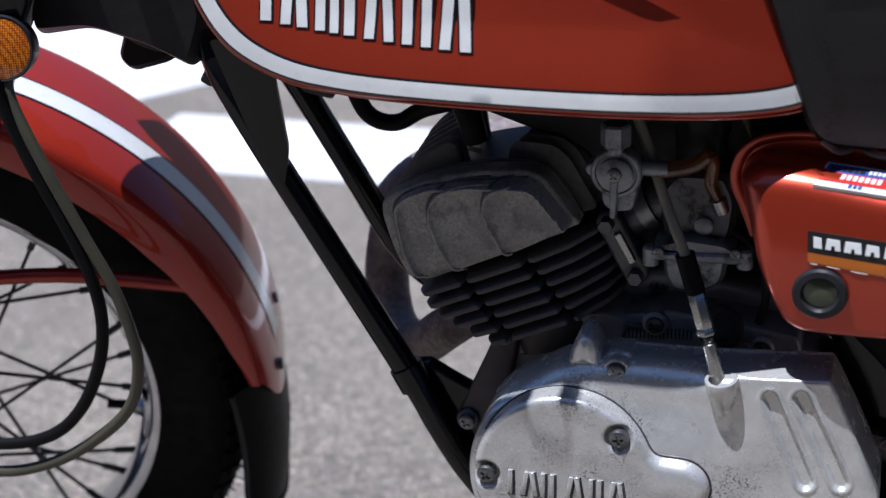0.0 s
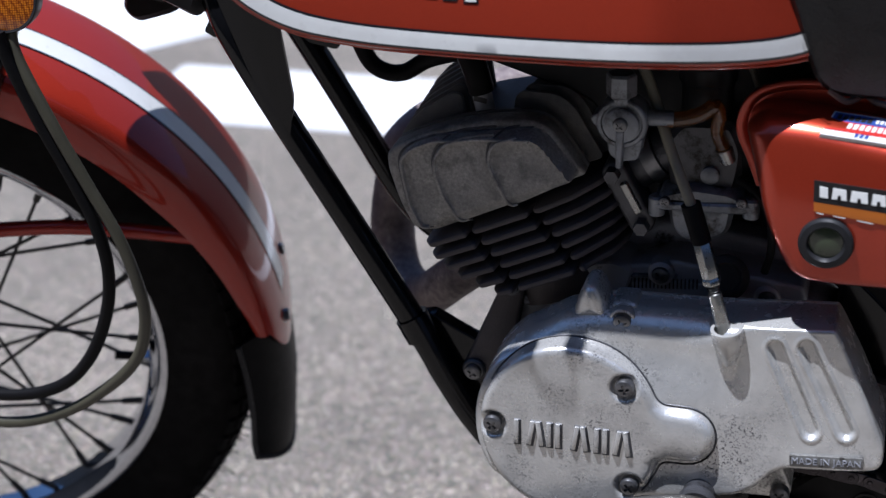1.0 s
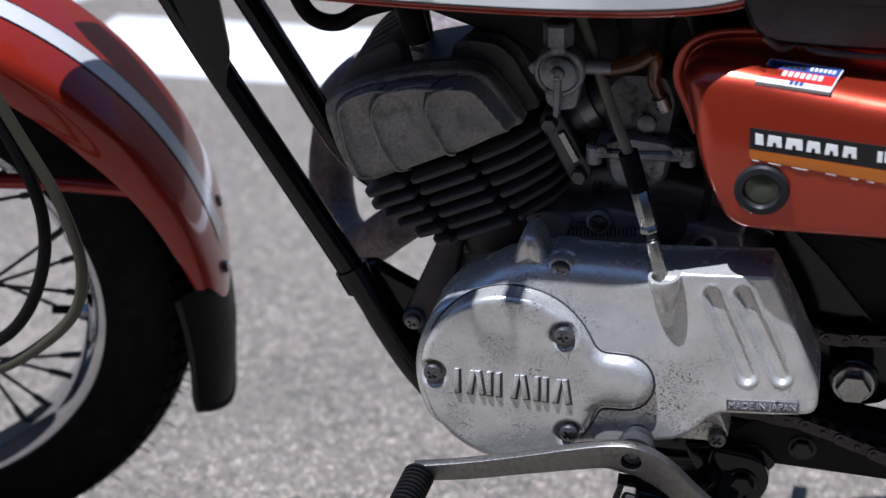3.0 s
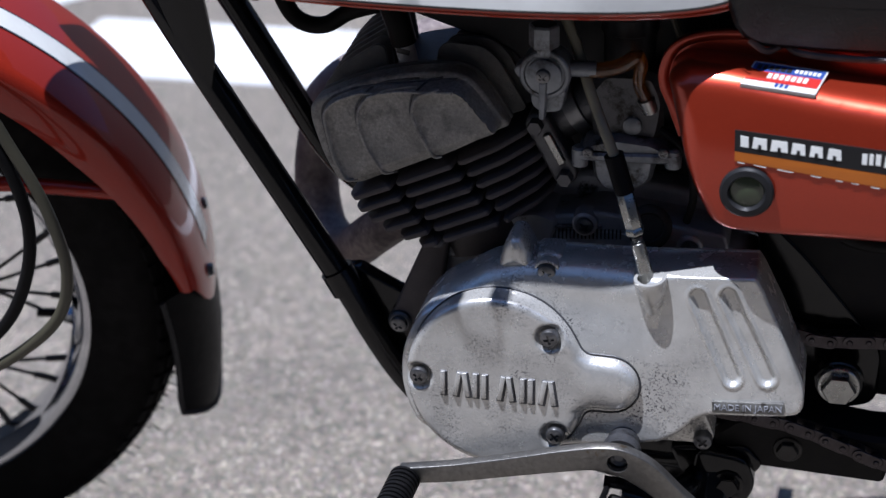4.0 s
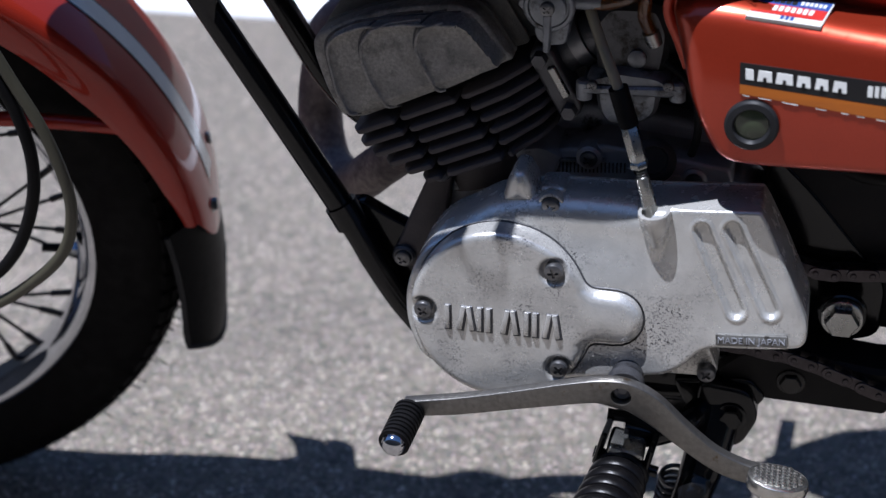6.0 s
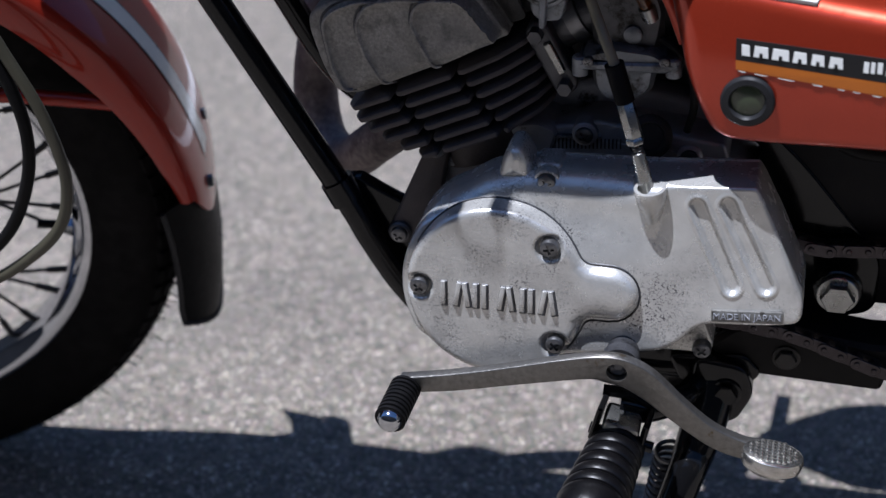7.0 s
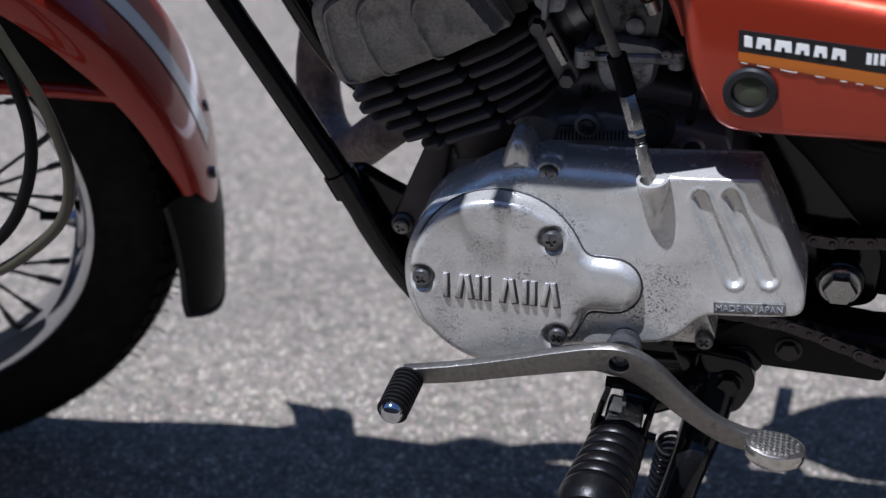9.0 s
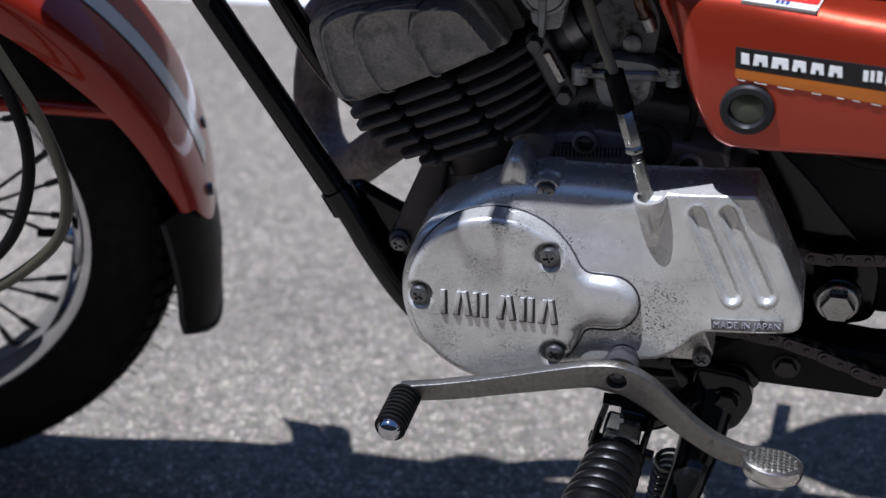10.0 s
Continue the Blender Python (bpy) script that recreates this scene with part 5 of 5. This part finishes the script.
# ---- side stand ----
stand = part("side_stand", rod([(0.156, -0.052, 0.240), (0.151, -0.075, 0.216), (0.1452, -0.095, 0.1957), (0.1355, -0.120, 0.1690), (0.086, -0.200, 0.012)], lambda t: 0.0185 - 0.0070 * t, 18), FRAME, bike, "black side stand with its return spring, folded down")
part("stand_pivot", slab(rounded([(0.140, 0.262), (0.176, 0.258), (0.184, 0.235), (0.172, 0.208), (0.150, 0.205), (0.138, 0.230)], 0.009), -0.04, -0.072, 0.003), FRAME, stand)
hex_bolt(stand, at(0.164, -0.074, 0.236), 0.0085, 0.005, FRAME)
part("stand_foot", block(Matrix.Translation((0.084, -0.206, 0.004)) @ pose(0, 0, 0, -9, 0, 0), (0.05, 0.03, 0.006), 0.002), FRAME, stand)
coil = []
for i in range(20 * 14 + 1):
    a, t = 2 * math.pi * i / 14, i / (20 * 14)
    c = Vector((0.1268, -0.088, 0.1900)).lerp(Vector((0.1155, -0.140, 0.118)), t)
    coil.append(c + Vector((0.0092 * math.cos(a), 0.0092 * math.sin(a) * 0.9, 0.0022 * math.sin(a))))
part("spring", sweep(bmesh.new(), coil, 0.0017, 7), BOLT, stand, "coiled return spring")
part("bracket_lug", slab(rounded([(0.120, 0.255), (0.175, 0.262), (0.188, 0.247), (0.180, 0.236), (0.13, 0.232)], 0.006), -0.03, -0.062, 0.003), FRAME, frame_part)

# ---- swinging arm, chain, rear wheel ----
arm = part("swing_arm", shell(rounded([(0.150, 0.262), (0.1526, 0.2700), (0.1658, 0.2825), (0.1832, 0.2870), (0.215, 0.2835), (0.262, 0.278), (0.56, 0.300), (0.58, 0.285), (0.56, 0.270), (0.2745, 0.258), (0.2705, 0.2396), (0.1690, 0.2432), (0.155, 0.250)], 0.004), [(0.003, -0.02), (0, -0.024), (0, -0.055), (0.003, -0.059)]), DULL_ENAMEL, bike, "black box-section swinging arm")
part("swing_arm_right", shell(rounded([(0.18, 0.335), (0.56, 0.315), (0.58, 0.290), (0.56, 0.270), (0.19, 0.290)], 0.008), [(0.003, 0.055), (0, 0.06), (0, 0.075), (0.003, 0.079)]), FRAME, arm)
hex_bolt(arm, at(0.2035, -0.0605, 0.2620), 0.0078, 0.004, SPOKE)
pivot = part("pivot_bolt", lathe([(0.0120, -0.006), (0.0120, 0.0045), (0.0108, 0.0062), (0.0005, 0.0065)], at(0.2340, -0.052, 0.3135), 6), ZINC, bike, "large plated hexagon pivot bolt with a washer")
part("washer", lathe([(0.0146, -0.006), (0.0146, -0.0012), (0.0140, -0.0004), (0.011, -0.0004)], at(0.2340, -0.052, 0.3135), 36), ZINC, pivot)
part("collar", lathe([(0.0170, -0.012), (0.0170, -0.006), (0.016, -0.005)], at(0.2340, -0.052, 0.3135), 36), FRAME, pivot)


def chain_link():
    plate_line = stadium((-0.00635, 0), (0.00635, 0), 0.0048, 8)
    plate_line = [Vector((p[0], p[1] * (1 - 0.28 * math.exp(-(p[0] / 0.003) ** 2)))) for p in plate_line]
    bms = [slab(plate_line, -0.0035, -0.0050, 0.0003, 1), slab(plate_line, 0.0050, 0.0035)]
    for x in (-0.00635, 0.00635):
        bms.append(lathe([(0.0022, 0), (0.0022, 0.0005), (0.0016, 0.001)], at(x, -0.0050, 0), 12))
        bms.append(lathe([(0.0040, -0.0033), (0.0040, 0.0033)], at(x, 0, 0), 12))
    ob = link("link", join(*bms), CHAIN)
    me = ob.data
    bpy.data.objects.remove(ob)
    return me


LINK = chain_link()
chain = part("drive_chain", rod([(0.189, -0.036, 0.351), (0.2186, -0.036, 0.3422), (0.2376, -0.036, 0.3428), (0.40, -0.036, 0.345)], 0.0016, 8), CHAIN, bike, "oily steel roller chain")
for y, line in ((-0.036, [(0.150, 0.372), (0.170, 0.361), (0.189, 0.351), (0.1991, 0.3461), (0.2186, 0.3422), (0.2376, 0.3428), (0.263, 0.3445), (0.40, 0.345), (0.60, 0.335)]),
                (-0.0635, [(0.160, 0.293), (0.1815, 0.2905), (0.2052, 0.2864), (0.2212, 0.2812), (0.2453, 0.2722), (0.2726, 0.2620), (0.40, 0.222), (0.56, 0.190)])):
    path = curve_pts(line, 40)
    run, k = 0.0, 0
    for a, b in zip(path, path[1:]):
        run += (b - a).length
        if run >= 0.0127 * k:
            o = new("link", LINK)
            o.parent = chain
            o.matrix_local = Matrix.Translation((b[0], y + (0.0012 if k % 2 else 0), b[1])) @ pose(0, 0, 0, 0, math.degrees(math.atan2(a[1] - b[1], b[0] - a[0])), 0)
            k += 1


def ring(profile, m, n=96):
    """A closed section of (radius, y) pairs turned round the y axis of the pose m."""
    bm = bmesh.new()
    rows = []
    for i in range(n):
        a = 2 * math.pi * i / n
        rows.append([bm.verts.new(m @ Vector((r * math.cos(a), y, r * math.sin(a)))) for r, y in profile])
    for i in range(n):
        a, b = rows[i - 1], rows[i]
        for j in range(len(profile)):
            bm.faces.new((a[j - 1], a[j], b[j], b[j - 1]))
    return bm


TYRE_SECTION = [(0.214, -0.020), (0.224, -0.0255), (0.238, -0.0315), (0.252, -0.0345), (0.268, -0.0350), (0.281, -0.0310), (0.290, -0.0225), (0.2945, -0.0115), (0.2955, 0.0),
                (0.2945, 0.0115), (0.290, 0.0225), (0.281, 0.0310), (0.268, 0.0350), (0.252, 0.0345), (0.238, 0.0315), (0.224, 0.0255), (0.214, 0.020), (0.210, 0.0)]
RIM_SECTION = [(0.2235, -0.0235), (0.2235, -0.0215), (0.215, -0.0185), (0.212, -0.012), (0.2085, -0.008), (0.2085, 0.008), (0.212, 0.012), (0.215, 0.0185), (0.2235, 0.0215), (0.2235, 0.0235),
               (0.2210, 0.0245), (0.2170, 0.0238), (0.2128, 0.0205), (0.2100, 0.0140), (0.2050, 0.0095), (0.2040, 0.0), (0.2050, -0.0095), (0.2100, -0.0140), (0.2128, -0.0205), (0.2170, -0.0238), (0.2210, -0.0245)]
rear_wheel = part("rear_wheel", ring(RIM_SECTION, Matrix.Translation((0.625, 0, 0.262))), CHROME, bike)
part("tyre", ring(TYRE_SECTION, Matrix.Translation((0.625, 0, 0.262))), TYRE, rear_wheel)
part("rear_fender", ring([(0.315, -0.05), (0.335, -0.04), (0.345, 0.0), (0.335, 0.04), (0.315, 0.05), (0.333, 0.038), (0.342, 0.0), (0.333, -0.038)], Matrix.Translation((0.625, 0, 0.275)), 64), BLACK, rear_wheel)

# ---- front wheel, turned to the left ----
STEER = Matrix.Translation((-0.602, 0, 0.264)) @ Matrix.Rotation(radians(21), 4, Vector((math.sin(radians(27)), 0, math.cos(radians(27)))))
wheel = part("front_wheel", ring(RIM_SECTION, STEER, 128), CHROME, bike, "chromed spoked front wheel turned to the left")
tyre = part("tyre", ring(TYRE_SECTION, STEER, 128), TYRE, wheel, "worn black tyre with small tread blocks")
# tread blocks
blocks = bmesh.new()
for row, (r0, y0) in enumerate(((0.2950, 0.0), (0.2942, 0.0110), (0.2942, -0.0110), (0.2892, 0.0215), (0.2892, -0.0215), (0.2815, 0.0298), (0.2815, -0.0298))):
    count = 84
    tilt = -math.degrees(math.atan2(y0, 0.045)) * 1.4
    for k in range(count):
        a = 360.0 * (k + 0.5 * (row % 2)) / count
        m = STEER @ pose(0, 0, 0, 0, -a, 0) @ Matrix.Translation((r0 + 0.0012, y0, 0)) @ pose(0, 0, 0, 0, 0, -tilt)
        made = bmesh.ops.create_cube(blocks, size=1.0, matrix=m @ Matrix.Diagonal((0.0052, 0.0078, 0.0150, 1)))
part("tread", blocks, TYRE, tyre)["kind"] = "stuff"
hairs = bmesh.new()
rnd = random.Random(4)
for k in range(170):
    a = radians(-100 + 140 * k / 170 + rnd.uniform(-0.3, 0.3))
    s = rnd.choice((-1, 1))
    r0 = 0.2965
    p = Vector((r0 * math.cos(a), s * rnd.uniform(0.004, 0.02), r0 * math.sin(a)))
    q = p + Vector((math.cos(a + rnd.uniform(-0.4, 0.4)), s * rnd.uniform(0, 0.4), math.sin(a + rnd.uniform(-0.4, 0.4)))) * rnd.uniform(0.005, 0.011)
    sweep(hairs, [STEER @ p, STEER @ q], 0.0006, 4)
part("moulding_hairs", hairs, TYRE, tyre)["kind"] = "stuff"
hub = part("hub", ring([(0.010, -0.04), (0.062, -0.038), (0.066, -0.030), (0.060, -0.024), (0.030, -0.018), (0.030, 0.018), (0.050, 0.024), (0.054, 0.030), (0.010, 0.036)], STEER, 48), ALLOY_DARK, wheel)
for k in range(36):
    side_y = -1 if k % 2 else 1
    lean = 1 if (k // 2) % 2 else -1
    a = 2 * math.pi * (k + 0.5) / 36
    b = a + lean * radians(54)
    p = STEER @ Vector((0.058 * math.cos(b), 0.027 * side_y, 0.058 * math.sin(b)))
    q = STEER @ Vector((0.2055 * math.cos(a), 0.004 * side_y, 0.2055 * math.sin(a)))
    part("spoke", rod([p, q], 0.00175, 6, 1), SPOKE, wheel)
    d = (q - p).normalized()
    part("nipple", rod([q - d * 0.018, q + d * 0.002], 0.0031, 8, 1), SPOKE, wheel)
v0 = STEER @ Vector((0.2030, -0.002, -0.0390))
v1 = STEER @ Vector((0.172, -0.006, -0.030))
part("valve", rod([v0, v1], 0.0042, 12, 1), RUBBER, wheel)
part("valve_nut", rod([v0.lerp(v1, 0.05), v0.lerp(v1, 0.25)], 0.0068, 6, 1), CHROME, wheel)


# front mudguard, turned round the wheel's axle
GUARD = curve_pts([(-0.0605, 0.290), (-0.0630, 0.300), (-0.0625, 0.3105), (-0.0590, 0.3185), (-0.052, 0.3230), (-0.035, 0.3268), (-0.018, 0.3284), (0.0, 0.3290),
                   (0.018, 0.3288), (0.036, 0.3283), (0.054, 0.3272), (0.0695, 0.3250), (0.0780, 0.3205), (0.0805, 0.312), (0.0800, 0.300)], 4)


def crown(y):
    """The mudguard's radius at y on its top."""
    return 0.3290 - 0.0021 * (abs(y) / 0.035) ** 2


def guard_strip(y0, y1, a0, a1, lift, cols=6, rows=72):
    """A painted band on the mudguard's top, from angle a0 to a1 (degrees up from the rear)."""
    bm = bmesh.new()
    grid = []
    for i in range(rows + 1):
        a = radians(a0 + (a1 - a0) * i / rows)
        grid.append([bm.verts.new(STEER @ Vector(((crown(y) + lift) * math.cos(a), y, (crown(y) + lift) * math.sin(a)))) for y in (y0 + (y1 - y0) * j / cols for j in range(cols + 1))])
    for a, b in zip(grid, grid[1:]):
        for j in range(cols):
            bm.faces.new((a[j], a[j + 1], b[j + 1], b[j]))
    return bm


def guard_body(a0, a1, rows=84):
    bm = bmesh.new()
    grid = []
    for i in range(rows + 1):
        line = []
        for y, r in GUARD:
            q = abs(y) / 0.06
            a = radians(a0 + (a1 - a0) * i / rows + ((5.5 if y < 0 else 3.0) * min(1, q) ** 4 + 2.0 * min(1, q)) * max(0, 1 - i / 8))
            if y < 0 and r < 0.3185:
                r = 0.3185 - (0.3185 - r) * (0.42 + 0.58 * min(1, i / 20))
            line.append(bm.verts.new(STEER @ Vector((r * math.cos(a), y, r * math.sin(a)))))
        grid.append(line)
    for a, b in zip(grid, grid[1:]):
        for j in range(len(GUARD) - 1):
            bm.faces.new((a[j], a[j + 1], b[j + 1], b[j]))
    bmesh.ops.recalc_face_normals(bm, faces=bm.faces)
    bmesh.ops.solidify(bm, geom=bm.faces, thickness=0.0016)
    return bm


fender = part("front_mudguard", guard_body(-3.6, 150), FENDER_PAINT, bike, "orange-red front mudguard with a white centre stripe")
part("stripe", guard_strip(-0.0155, 0.0075, 6.0, 149, 0.0006), WHITE, fender, "white painted stripe")
part("pinline", guard_strip(-0.0175, -0.0155, 5.0, 149, 0.0006, 2), BLACKLINE, fender)
part("pinline", guard_strip(0.0075, 0.0095, 5.0, 149, 0.0006, 2), BLACKLINE, fender)
for a, y in ((2.4, -0.025), (7.2, 0.033)):
    r = crown(y)
    p = STEER @ Vector((r * math.cos(radians(a)), y, r * math.sin(radians(a))))
    c = STEER @ Vector((0, y, 0))
    hex_bolt(fender, frame_to(p, p + (p - c)), 0.0052, 0.004)
# rubber mudflap, bent round the back of the mudguard
bm = bmesh.new()
grid = []
for i in range(15):
    t = i / 14
    line = []
    for j in range(17):
        s = -1 + 2 * j / 16
        a = radians(3 - 27.6 * t + 2.5 * max(0, t - 0.8) / 0.2 * abs(s) ** 3)
        r = 0.3265 + 0.014 * t * t - (0.036 if s < 0 else 0.028) * abs(s) ** 3.0
        line.append(bm.verts.new(STEER @ Vector((r * math.cos(a) + 0.006 * t, 0.006 + 0.0720 * (1 - 0.06 * t) * s, r * math.sin(a)))))
    grid.append(line)
for a, b in zip(grid, grid[1:]):
    for j in range(16):
        bm.faces.new((a[j], a[j + 1], b[j + 1], b[j]))
bmesh.ops.recalc_face_normals(bm, faces=bm.faces)
rim_pts = [v.co.copy() for v in [r[0] for r in grid] + grid[-1][1:-1] + [r[-1] for r in reversed(grid)]]
bmesh.ops.solidify(bm, geom=bm.faces, thickness=0.003)
flap = part("mudflap", bm, RUBBER, fender, "black rubber mudflap with moulded bars")
part("flap_bead", sweep(bmesh.new(), rim_pts, 0.0024, 8), BLACK, flap)
for k in range(4):
    a = radians(-11.0 - 2.6 * k)
    part("moulded_bar", block(STEER @ Matrix.Translation((0.3325 * math.cos(a), 0.004, 0.3325 * math.sin(a))) @ pose(0, 0, 0, 0, -math.degrees(a) * 1.0, 0), (0.0030, 0.022, 0.0045), 0.001), BLACK, flap)
# stay from the mudguard to the fork
stay_end = STEER @ Vector((0.303 * math.cos(radians(23.5)), -0.0545, 0.303 * math.sin(radians(23.5))))
stay_mid = STEER @ Vector((0.224 * math.cos(radians(40)), -0.056, 0.224 * math.sin(radians(40))))
stay_far = STEER @ Vector((0.16 * math.cos(radians(70)), -0.062, 0.16 * math.sin(radians(70))))
part("stay", rod([stay_end, stay_mid, stay_far], 0.0062, 12), FENDER_PAINT, fender)

# ---- unseen handlebar, bent and placed so that its shade falls on the engine cover ----
bar = part("handlebar", rod([(-0.300, 0.0, 0.870), (-0.345, -0.050, 0.890), (-0.365, -0.110, 0.910), (-0.340, -0.150, 0.922), (-0.280, -0.157, 0.925), (-0.156, -0.157, 0.925)], 0.0112, 18), RUBBER, bike, "unseen black handlebar grip, bent to cast its shade on the engine cover")
# stub and thin link, added to shade one more strip of the cover
part("lever_hook", rod([(-0.170, -0.160, 0.932), (-0.158, -0.170, 0.932), (-0.136, -0.172, 0.930), (-0.127, -0.164, 0.926)], 0.0011, 8), LEVER, bar)
part("lever_end", rod([(-0.126, -0.145, 0.925), (-0.126, -0.166, 0.925)], 0.0066, 12, 1), LEVER, bar)

# ---- cables beside the wheel, reflector ----
brake = part("brake_cable", rod([(-0.392, -0.1, 0.590), (-0.388, -0.1, 0.572), (-0.374, -0.1, 0.531), (-0.356, -0.1, 0.489), (-0.342, -0.1, 0.451), (-0.337, -0.1, 0.415), (-0.344, -0.1, 0.377), (-0.365, -0.1, 0.335), (-0.396, -0.1, 0.306), (-0.443, -0.1, 0.292), (-0.52, -0.09, 0.285)], 0.0048, 12), RUBBER, bike, "black brake cable looping beside the front wheel")
speedo = part("speedometer_cable", rod([(-0.388, -0.09, 0.590), (-0.384, -0.095, 0.572), (-0.363, -0.1, 0.527), (-0.341, -0.1, 0.477), (-0.324, -0.1, 0.439), (-0.314, -0.1, 0.399), (-0.314, -0.1, 0.370), (-0.325, -0.1, 0.340), (-0.352, -0.1, 0.312), (-0.395, -0.1, 0.283), (-0.448, -0.1, 0.266), (-0.53, -0.09, 0.26)], 0.0045, 12), OLIVE, bike, "olive speedometer cable looping beside the front wheel")
reflector = part("side_reflector", lathe([(0.0215, -0.014), (0.0228, -0.002), (0.0228, 0.004), (0.0222, 0.0050), (0.0210, 0.0045)], Matrix.Translation((-0.389, -0.088, 0.610)) @ pose(0, 0, 0, 79, 0, 14), 48), BLACK, bike, "round amber reflector in a black rim")
part("lens", lathe([(0.0212, -0.002), (0.0212, 0.0044), (0.0130, 0.0058), (0.0005, 0.0064)], Matrix.Translation((-0.389, -0.088, 0.610)) @ pose(0, 0, 0, 79, 0, 14), 48), AMBER, reflector)
part("fork_leg", rod([(-0.360, -0.065, 0.700), (-0.405, -0.065, 0.610), (-0.575, -0.070, 0.270)], 0.019, 18, 1), FRAME, bike)
part("fork_leg", rod([(-0.480, 0.066, 0.570), (-0.510, 0.067, 0.510), (-0.628, 0.070, 0.270)], 0.019, 18, 1), FRAME, bike)
horn = part("horn", shell(rounded([(-0.357, 0.572), (-0.346, 0.562), (-0.312, 0.572), (-0.296, 0.590), (-0.30, 0.612), (-0.345, 0.604)], 0.008), [(0.004, 0.05), (0, 0.046), (0, 0.012), (0.004, 0.007)]), RUBBER, bike, "dark grey rubber cover below the steering head")


bpy.context.view_layer.update()
# sub-parts of sub-parts hang on the part above them
for ob in bike.children_recursive:
    while ob.parent != bike and ob.parent.parent != bike and ob.parent.parent.parent:
        m = ob.parent.matrix_local @ ob.matrix_local
        ob.parent = ob.parent.parent
        ob.matrix_local = m
